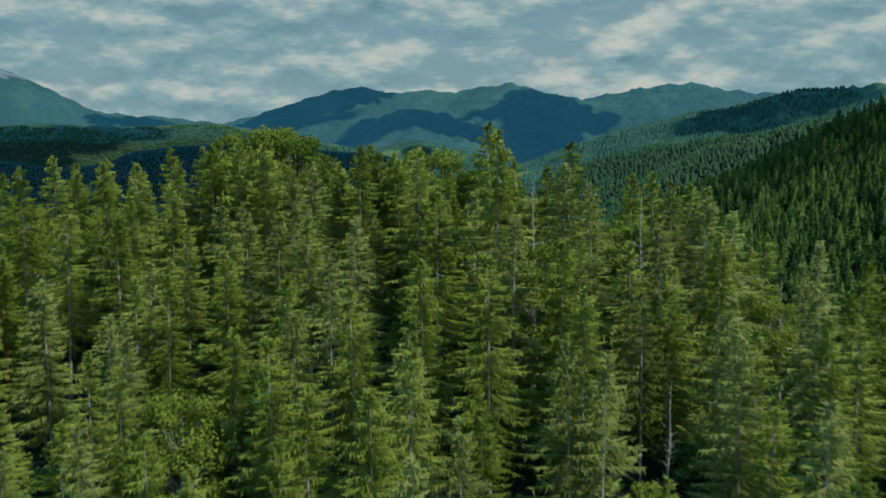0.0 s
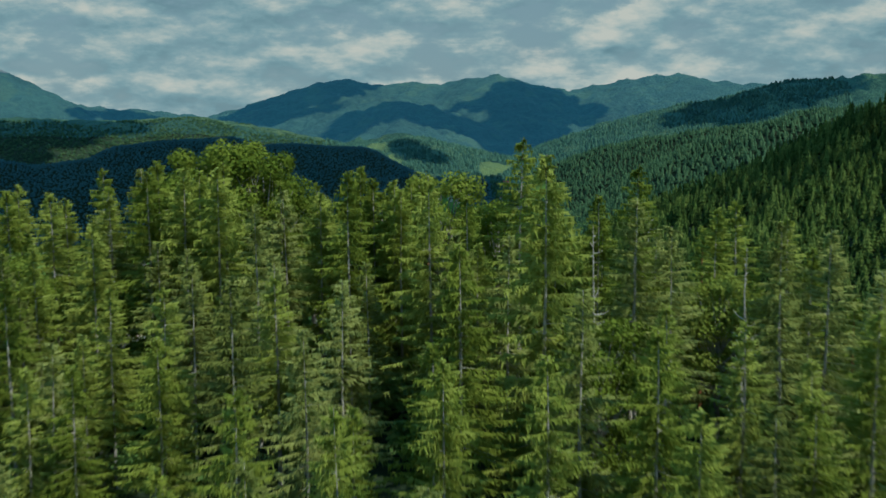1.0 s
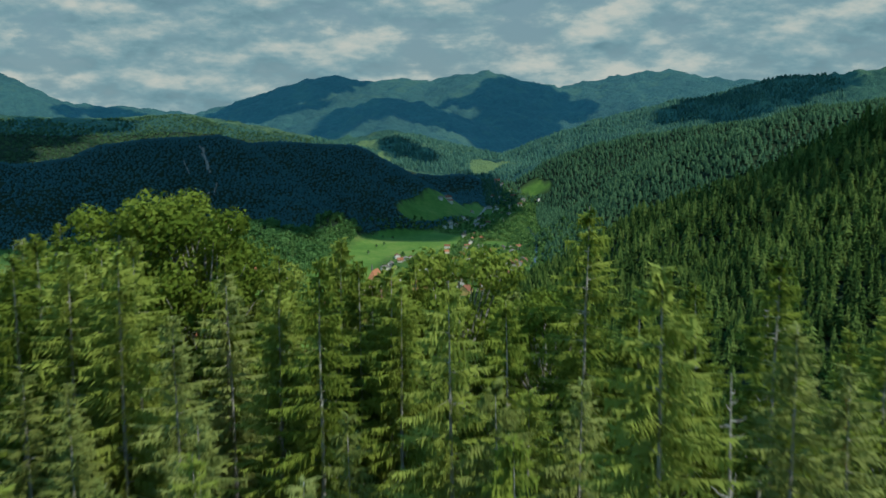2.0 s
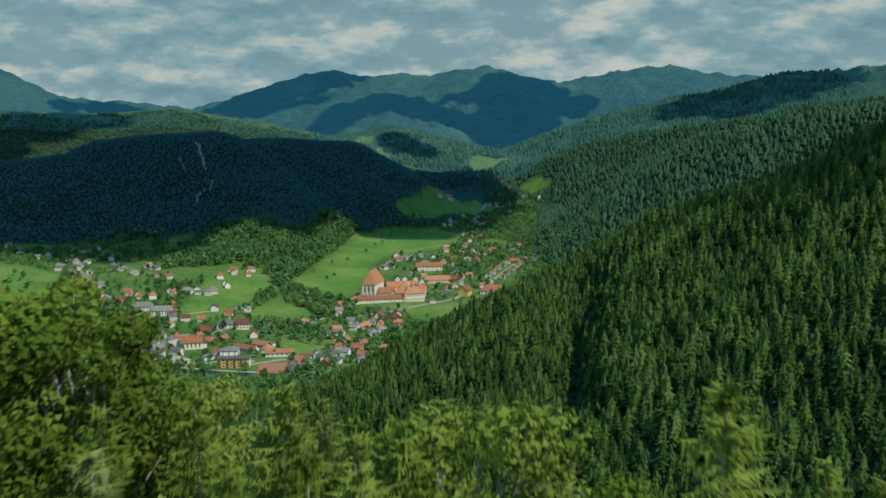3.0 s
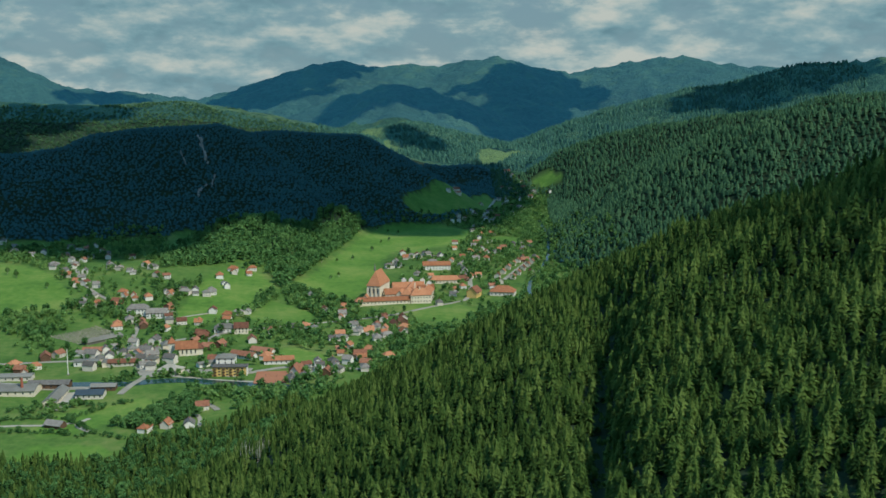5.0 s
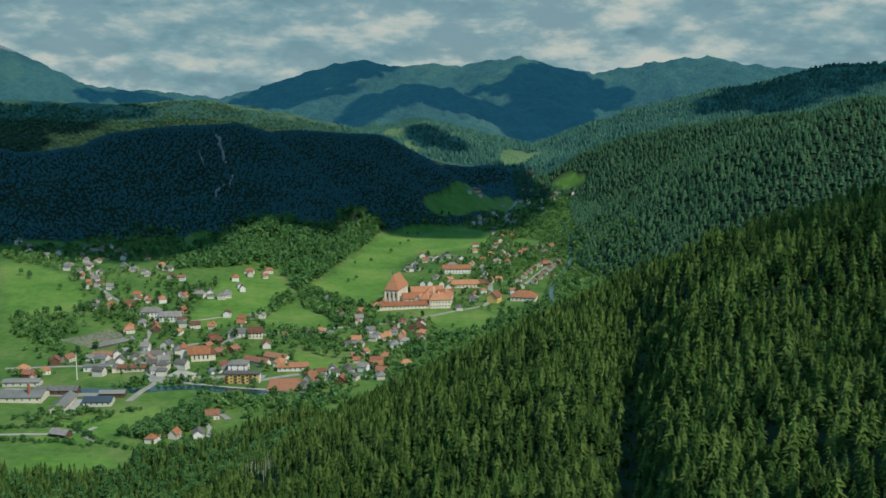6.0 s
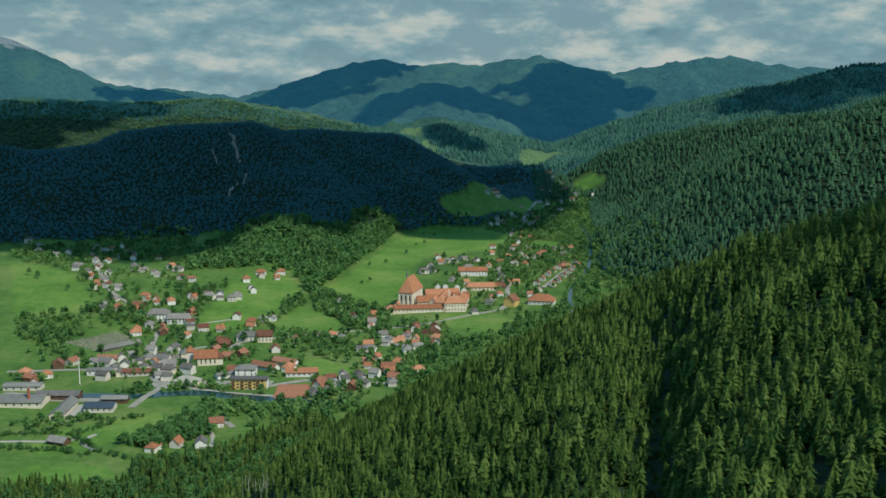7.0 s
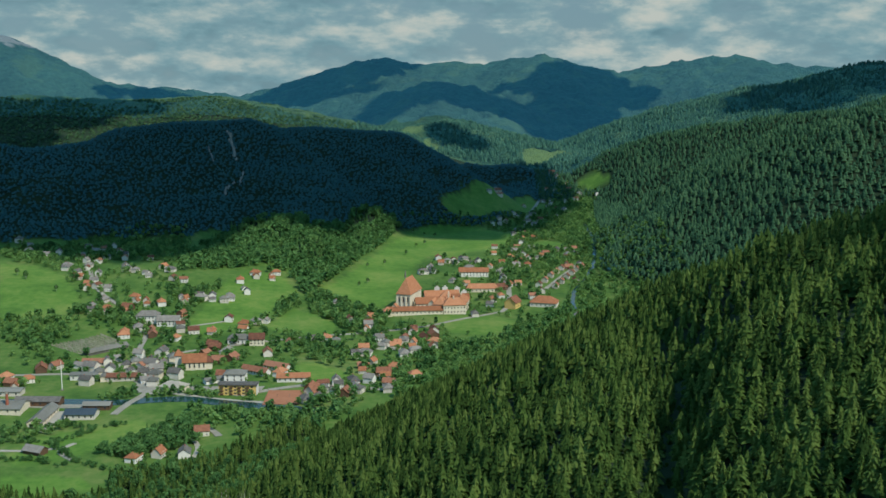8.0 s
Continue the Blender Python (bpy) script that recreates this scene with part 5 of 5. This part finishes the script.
big_building("town_house", "long white house with dark slate roof", -296, 1255, 4, 22, 12, 6, 4, WHITE_WALL, TILE_GREY, 0.0, 6, 2)
big_building("town_house", "wide pale house with grey metal roof", -213, 1202, 6, 20, 12, 5, 3.5, WHITE_WALL, METAL_ROOF, 4.0, 5, 1)
big_building("town_house", "cream house with brown tiled roof", -195, 1199, 8, 14, 11, 6.5, 4.5, CREAM, TILE_BROWN, 0.0, 4, 2)
big_building("row_house", "long brown roofed row house", -175, 1098, -28, 26, 8, 3.8, 3.0, WHITE_WALL, TILE_BROWN, 0.0, 8, 1)
big_building("row_house", "long brown roofed row house", -159, 1112, -28, 24, 8, 3.8, 3.0, WHITE_WALL, TILE_BROWN, 0.0, 8, 1)
big_building("shop", "low white building with long red roof", -139, 1078, 7, 27, 11, 4, 2.6, WHITE_WALL, TILE_ORANGE, 0.0, 6, 1)
big_building("garage_row", "long white low building with brown roof", -281, 1072, 6, 26, 7, 4, 2.4, PLASTER, TILE_BROWN, 0.0, 6, 1)
big_building("workshop", "white flat roofed workshop", -316, 1078, 5, 22, 10, 4.5, 0.8, WHITE_WALL, METAL_ROOF, 0.0, 4, 1)
big_building("workshop", "low house with long brown roof", -323, 1121, 5, 20, 9, 3.5, 2.6, PLASTER, TILE_BROWN, 0.0, 4, 1)
big_building("factory_hall", "long dark roofed factory hall by the river", -323, 1002, 2, 34, 12, 4, 2.2, TIMBER, TILE_GREY, 0.0, 6, 1)
big_building("factory_hall", "wide grey roofed factory hall", -345, 985, 3, 36, 22, 4.0, 3, CREAM, METAL_ROOF, 0.0, 6, 1)
big_building("factory_hall", "long grey shed with pale gable", -306, 968, 94, 41, 10, 4, 3, CREAM, METAL_ROOF, 0.0, 6, 1)
big_building("factory_hall", "hall with dark blue metal roof and white end wall", -279, 973, 4, 22, 14, 4.0, 2.4, PLASTER, BLUE_ROOF, 0.0, 5, 1)
big_building("factory_hall", "low grey workshop behind the blue roofed hall", -274, 992, 4, 20, 9, 4, 1.6, TIMBER, METAL_ROOF, 0.0, 3, 1)
big_building("factory_hall", "white long factory roof by the river", -362, 1026, 4, 30, 12, 4, 1.2, PLASTER, METAL_ROOF, 0.0, 5, 1)
big_building("storage_hall", "rounded pale storage hall on the river bank", -231, 1046, -14, 20, 13, 4, 3.4, CREAM, GRAVEL, 6.0)
big_building("storage_hall", "long pale shed beside the apartment block", -203, 1074, 38, 22, 7, 3.5, 1.4, WHITE_WALL, METAL_ROOF)
big_building("glasshouse", "long pale glasshouse beside the cemetery", -329, 1166, 52, 42, 9, 2.6, 2.4, METAL_ROOF, METAL_ROOF)
big_building("barn", "small weathered barn in the low meadow", -280, 893, -20, 14, 8, 3, 2.6, TIMBER, TILE_GREY)
big_building("barn", "steep brown roofed barn beside the tennis courts", -117, 1040, 65, 12, 9, 4, 5, PLASTER, TILE_BROWN)


def factory_chimney():
    root = new("factory_chimney")
    tagged(root, "tall round red brick factory chimney", "chimney")
    root.location = (-338, 980, float(height(-338, 980)))
    s = Shape()
    s.tube([(0, 0, -1), (0, 0, 15)], [1.5, 0.95], 12)
    part("stack", s.mesh("stack", BRICK, True), root)
    c = Shape()
    c.tube([(0, 0, 14.6), (0, 0, 15.6)], [1.15, 1.15], 12)
    part("collar", c.mesh("collar", STONE, True), root)


factory_chimney()


def mast():
    root = new("mast")
    tagged(root, "slender white steel mast among the houses", "mast")
    root.location = (-322, 1044, float(height(-322, 1044)))
    s = Shape()
    s.tube([(0, 0, -1), (0, 0, 24)], [0.45, 0.25], 8)
    part("pole", s.mesh("pole", WHITE_WALL, True), root)
    part("base", box_mesh("base", -1, 1, -1, 1, -0.5, 0.8, STONE), root)


mast()


def ribbon(name, label, pts, width, mat, lift, category, kind="structure", step=6.0):
    """A strip that lies on the ground along a line."""
    p = [Vector((*pts[0], 0))]
    for a, b in zip(pts, pts[1:]):
        n = max(1, int(math.hypot(b[0] - a[0], b[1] - a[1]) / step))
        p += [Vector((a[0] + (b[0] - a[0]) * i / n, a[1] + (b[1] - a[1]) * i / n, 0)) for i in range(1, n + 1)]
    for _ in range(3):
        p = [p[0]] + [(p[i - 1] + 2 * p[i] + p[i + 1]) / 4 for i in range(1, len(p) - 1)] + [p[-1]]
    v, f = [], []
    for i, q in enumerate(p):
        d = (p[min(i + 1, len(p) - 1)] - p[max(i - 1, 0)]).normalized()
        s = Vector((-d.y, d.x, 0)) * width / 2
        zs = [float(height(q.x + k * s.x, q.y + k * s.y)) for k in (-1, 0, 1)]
        z = max(zs) + lift
        v += [q - s + Vector((0, 0, z)), q + s + Vector((0, 0, z)), q - s + Vector((0, 0, z - 1.5)), q + s + Vector((0, 0, z - 1.5))]
        if i:
            k = 4 * i
            f += [(k - 4, k - 3, k + 1, k)[::-1], (k - 2, k - 4, k, k + 2), (k - 3, k - 1, k + 3, k + 1)]
    ob = new(name, quads(name, v, f, mat))
    return tagged(ob, label, category, kind=kind)


ribbon("river", "dark green calm river through the village", RIVER_WEST, 14, WATER, 0.25, "river")
ribbon("river", "dark green calm river through the village", EAST_RIVER, 6, WATER, 0.4, "river")
for pts, w in ((MAIN_ROAD, 6), (TERRACE_ROAD, 6), (ABBEY_ROAD, 6), (SOUTH_ROAD, 5), (EAST_ROAD, 6), (UPPER_ROAD, 5), (VALLEY_ROAD, 6),
               ([(-294, 1136), (-250, 1170), (-180, 1215), (-100, 1250), (-30, 1290), (44, 1363)], 5),
               ([(44, 1610), (70, 1700), (94, 1866)], 5), ([(-248, 1031), (-215, 1055), (-175, 1036)], 6),
               ([(-274, 1098), (-340, 1090), (-400, 1080)], 5), ([(-362, 1308), (-310, 1230), (-294, 1136)], 5)):
    ribbon("road", "pale worn asphalt road through the village", pts, w, ASPHALT, 0.3, "road")
for pts in (FIELD_TRACK, SOUTHWEST_ROAD, [(-189, 936), (-179, 922), (-174, 908), (-174, 890)], [(-262, 915), (-269, 897), (-250, 880)]):
    ribbon("path", "pale gravel farm track", pts, 3.5, GRAVEL, 0.3, "path")
ribbon("pavement", "worn paved square between the old town houses", [(-300, 1128), (-282, 1100), (-262, 1068), (-250, 1036)], 15, ASPHALT, 0.22, "square")
ribbon("pavement", "paved yard along the factory halls", [(-372, 1008), (-330, 998), (-286, 1000)], 12, ASPHALT, 0.24, "yard")
ribbon("pavement", "pale paved lot beside the apartment block", [(-222, 1052), (-200, 1056), (-160, 1054)], 11, ASPHALT, 0.24, "yard")
ribbon("pavement", "pale gravel bank of the river", [(-228, 1034), (-190, 1024), (-150, 1016)], 5, GRAVEL, 0.3, "bank")
ribbon("pavement", "pale gravel yard between the factory halls", [(-300, 985), (-294, 955), (-300, 940)], 10, GRAVEL, 0.28, "yard")


def tennis_courts():
    root = new("tennis_court")
    tagged(root, "reddish clay tennis courts with a low fence", "tennis court")
    z = float(height(-139, 1030)) + 0.5
    root.matrix_basis = pose(-139, 1030, z, 0, 0, 4)
    part("court", box_mesh("court", -14, 14, -19, 19, -2, 0.1, CLAY), root)
    for x in (-14, -5, 5, 14):
        for y in (-19, 0, 19):
            part("post", box_mesh("post", x - 0.1, x + 0.1, y - 0.1, y + 0.1, 0, 2.5, METAL_ROOF), root)


tennis_courts()


def cemetery():
    """Rows of gravestones on a gravel lot behind a low wall."""
    ring = [(-388, 1180), (-352, 1222), (-326, 1200), (-346, 1148)]
    rng = random.Random(9)
    k = 0
    first = None
    for i in range(13):
        for j in range(13):
            u, w = (i + 0.5) / 13, (j + 0.5) / 13
            x = (1 - w) * ((1 - u) * ring[0][0] + u * ring[1][0]) + w * ((1 - u) * ring[3][0] + u * ring[2][0])
            y = (1 - w) * ((1 - u) * ring[0][1] + u * ring[1][1]) + w * ((1 - u) * ring[3][1] + u * ring[2][1])
            m = pose(x + rng.uniform(-0.4, 0.4), y + rng.uniform(-0.4, 0.4), float(height(x, y)), 0, 0, 48 + rng.uniform(-4, 4))
            if first is None:
                first = new("gravestone")
                tagged(first, "grey gravestone on its pale plot in the cemetery", "gravestone", "graves of the cemetery")
                part("slab", box_mesh("slab", -0.6, 0.6, -1.2, 1.0, -0.5, 0.25, STONE), first)
                part("headstone", box_mesh("headstone", -0.6, 0.6, 0.7, 1.0, 0, 1.4, STONE), first)
                first.matrix_basis = m
            else:
                copy_thing(first, Matrix.Identity(4)).matrix_basis = m


cemetery()


# ---------------------------------------------------------------- trees of the valley
LEAFY = [leafy_template(100 + s, 72, 2.5) for s in range(5)]


def away_from_houses(x, y, gap=6.0):
    spots = np.array(GREY_ROOFS + ORANGE_ROOFS + BROWN_ROOFS + PALE_HOUSES)
    ok = np.ones(len(x), bool)
    for i in range(0, len(x), 500):
        d = np.hypot(x[i:i + 500, None] - spots[:, 0], y[i:i + 500, None] - spots[:, 1])
        ok[i:i + 500] = d.min(1) > gap
    for pts in (MAIN_ROAD, ABBEY_ROAD, EAST_ROAD, SOUTH_ROAD, RIVER_WEST, TERRACE_ROAD):
        ok &= ~near_line(x, y, pts, 8 if pts is RIVER_WEST else 5)
    for poly in MEADOWS:
        ok &= ~in_polygon(x, y, poly)
    ok &= ~near_line(x, y, EAST_RIVER, 4)
    for cx, cy, r in ((-40, 1360, 46), (-177, 1040, 18), (-139, 1030, 22), (-320, 990, 46), (-279, 975, 18), (-355, 1185, 34), (-296, 1255, 12), (-319, 1262, 12), (12, 1570, 18), (22, 1466, 18), (92, 1392, 16), (-232, 1113, 15)):
        ok &= np.hypot(x - cx, y - cy) > r
    return ok


zones = ((WOOD_WEST, 5.5), (WOOD_FAR_WEST, 6.5), (RIVER_BANK, 6.5), (RIVER_EAST, 7.0), (WOOD_HAMLET, 8), (PARK, 6.5), (VALLEY_TREES, 9), (LOW_BANK, 7), (TOWN, 16), (EAST_BANK, 6.0), (RIVER_FLATS, 8.5), (VALLEY_EAST, 9.5), (GROVE, 5.5), (HEDGE_LOW, 4.5), (SCRUB_SOUTH, 6.5), (CORNER_WOOD, 6.0), (HEDGE_UPPER, 5.0), (HEDGE_WEST, 5.0), (HAMLET_WOOD, 8.0), (EAST_SLOPE, 7.0), (NORTH_GARDENS, 8.5))
xs, ys = [], []
for k, (poly, step) in enumerate(zones):
    px, py = [p[0] for p in poly], [p[1] for p in poly]
    x, y = scatter(min(px), max(px), min(py), max(py), step, 40 + k, lambda x, y: in_polygon(x, y, poly) & away_from_houses(x, y))
    xs.append(x), ys.append(y)
for pts, off in ((RIVER_WEST, -12), (EAST_RIVER[2:], -10)):
    x, y = scatter(-360, 190, 960, 1720, 5.0, 60 + off, lambda x, y: near_line(x, y + off, pts, 4) & away_from_houses(x, y))
    xs.append(x), ys.append(y)
rng = np.random.RandomState(91)
gardens = np.repeat(np.array(GREY_ROOFS + ORANGE_ROOFS + BROWN_ROOFS + PALE_HOUSES, float), 3, axis=0)
turn, reach = rng.uniform(0, 6.283, len(gardens)), rng.uniform(7.5, 13, len(gardens))
gx, gy = gardens[:, 0] + reach * np.cos(turn), gardens[:, 1] + reach * np.sin(turn)
spots = np.array(GREY_ROOFS + ORANGE_ROOFS + BROWN_ROOFS + PALE_HOUSES, float)
ok = np.hypot(gx[:, None] - spots[:, 0], gy[:, None] - spots[:, 1]).min(1) > 6.5
for poly in MEADOWS:
    ok &= ~in_polygon(gx, gy, poly)
xs.append(gx[ok]), ys.append(gy[ok])
xs, ys = np.concatenate(xs), np.concatenate(ys)
tall = rng.uniform(size=len(xs)) < 0.18
forest("village_trees", "low leafy garden trees and hedges between the houses", xs[~tall], ys[~tall], 3.0, 8.0, LEAFY, LEAVES, 30, 1.15, 0.3)
forest("village_trees", "tall dark green trees standing between the houses", xs[tall], ys[tall], 7.0, 11.5, LEAFY, FOOT_LEAVES, 34, 0.95)
px, py = [p[0] for p in HILL_FOOT], [p[1] for p in HILL_FOOT]
x, y = scatter(min(px), max(px), min(py), max(py), 7.5, 70, lambda x, y: in_polygon(x, y, HILL_FOOT) & ~in_polygon(x, y, UPPER_FIELD) & ~in_polygon(x, y, ABBEY_MEADOW))
forest("mixed_forest", "mixed leafy forest on the foot of the mountain", x, y, 9, 14, LEAFY[:3] + MID_T[:3], FOOT_LEAVES, 31, 1.2)
px, py = [p[0] for p in WOOD_SOUTH], [p[1] for p in WOOD_SOUTH]
x, y = scatter(min(px), max(px), min(py), max(py), 5.0, 71, lambda x, y: in_polygon(x, y, WOOD_SOUTH))
forest("spruce_grove", "small dark mixed grove beside the low meadow", x, y, 6, 11, MID_T[:2] + BUSHY, FOOT_LEAVES, 32, 1.3, 0.2)
x, y = scatter(20, 120, 400, 600, 3.4, 75, lambda x, y: near_line(x, y, LANE, 4.5))
forest("undergrowth", "low leafy bushes along the clearing in the spruce forest", x, y, 1.2, 3.2, LEAFY, FOREST, 33)

lone = None
for i, (x, y) in enumerate(LONE_TREES):
    m = pose(x, y, float(height(x, y)), 0, 0, 47 * i) @ Matrix.Scale(0.75 + 0.1 * (i % 4), 4)
    if lone is None:
        lone = tree_thing("broadleaf_tree", "single round leafy tree on the open meadow", "tree", broadleaf_shapes(9, 0.36, 90, 0.7, 500), LEAVES, BARK, "single trees on the meadows")
        lone.matrix_basis = m
    else:
        copy_thing(lone, Matrix.Identity(4)).matrix_basis = m


def rock_face(spots, wide, seed):
    """A streak of bare limestone: ragged shards that follow a gully in the wooded slope."""
    rng = np.random.RandomState(seed)
    ox, oy = spots[0]
    oz = float(height(ox, oy))
    root = new("rock_face")
    root.location = (ox, oy, oz)
    tagged(root, "pale bare limestone face in the wooded mountainside", "rock", "rock faces on the mountain")
    for (ax, ay), (bx, by) in zip(spots, spots[1:]):
        n = max(2, int(math.hypot(bx - ax, by - ay) / 4.5))
        for i in range(n):
            u = i / n
            x, y = ax + u * (bx - ax) + rng.normal(0, wide * 0.4), ay + u * (by - ay) + rng.normal(0, 1.5)
            r = wide * rng.uniform(0.4, 0.95)
            bm = bmesh.new()
            bmesh.ops.create_icosphere(bm, subdivisions=2, radius=1.0, matrix=Matrix.Rotation(rng.uniform(-0.25, 0.25), 4, "Y") @ Matrix.Diagonal((r, 2.6, r * rng.uniform(1.6, 2.9), 1)))
            for v in bm.verts:
                v.co += noise.noise_vector(v.co * 0.45 + Vector((seed + 7.0 * i, 0, 0))) * 1.5
            me = bpy.data.meshes.new("shard")
            bm.to_mesh(me)
            bm.free()
            me.materials.append(ROCK)
            part("shard", me, root).location = (x - ox, y - oy, float(height(x, y)) + 4.0 - oz)


x, y = scatter(-290, -225, 770, 840, 5.0, 79, lambda x, y: in_polygon(x, y, [(-294, 815), (-269, 823), (-240, 815), (-222, 785), (-204, 745), (-260, 742)]))
forest("spruce_grove", "dark spruces at the edge of the lowest meadow", x, y, 7, 12, MID_T, FOREST, 36, 1.7, 0.2)
HEDGES = [[(-329, 908), (-307, 915), (-274, 914), (-260, 945), (-243, 958)], [(-316, 881), (-292, 880), (-268, 878), (-253, 869)], [(-278, 914), (-248, 877), (-221, 864)], [(-331, 933), (-327, 947), (-314, 926)], [(-308, 948), (-288, 952), (-265, 948)]]
for k, pts in enumerate(HEDGES):
    x, y = scatter(-330, -190, 820, 1000, 3.6, 90 + k, lambda x, y: near_line(x, y, pts, 3.2))
    forest("hedge", "leafy hedge between the low meadows", x, y, 2.0, 5.0, BUSHY, FOOT_LEAVES, 95 + k, 1.3)
x, y = scatter(-320, -90, 700, 880, 7.5, 98, lambda x, y: in_polygon(x, y, FOOT_WOOD) & wooded(x, y))
forest("leafy_trees", "bright leafy trees among the spruces at the foot of the spur", x, y, 7, 11.5, BUSHY, FOOT_LEAVES, 99, 0.95, 0.3)
trunk_first = None
for i, (x, y) in enumerate([(-100, 667), (-96, 659), (-91, 652), (-87, 648), (-84, 644)]):
    for j in range(3):
        px, py = x + 2.7 * (j - 1) + 0.8 * math.sin(9.0 * i + j), y + 1.6 * math.sin(5.0 * i + 2 * j)
        m = pose(px, py, float(height(px, py)), 0, 0, 61 * (3 * i + j)) @ Matrix.Scale(0.62 + 0.05 * ((i + j) % 3), 4)
        if trunk_first is None:
            trunk_first = tree_thing("dead_tree", "bare pale trunk of a dead spruce at the wood's edge", "dead tree", (snag_shapes(17, 41), None), NEEDLES, PALE_BARK, "bare trunks at the edge of the wood")
            trunk_first.matrix_basis = m
        else:
            copy_thing(trunk_first, Matrix.Identity(4)).matrix_basis = m
rock_face([(-400, 1972), (-392, 1952), (-384, 1933), (-377, 1913), (-372, 1902)], 2.6, 300)
rock_face([(-357, 1883), (-355, 1862), (-356, 1845)], 1.5, 301)
rock_face([(-365, 1851), (-370, 1842), (-372, 1816)], 1.9, 302)
rock_face([(-417, 1905), (-405, 1882), (-400, 1870)], 1.3, 303)
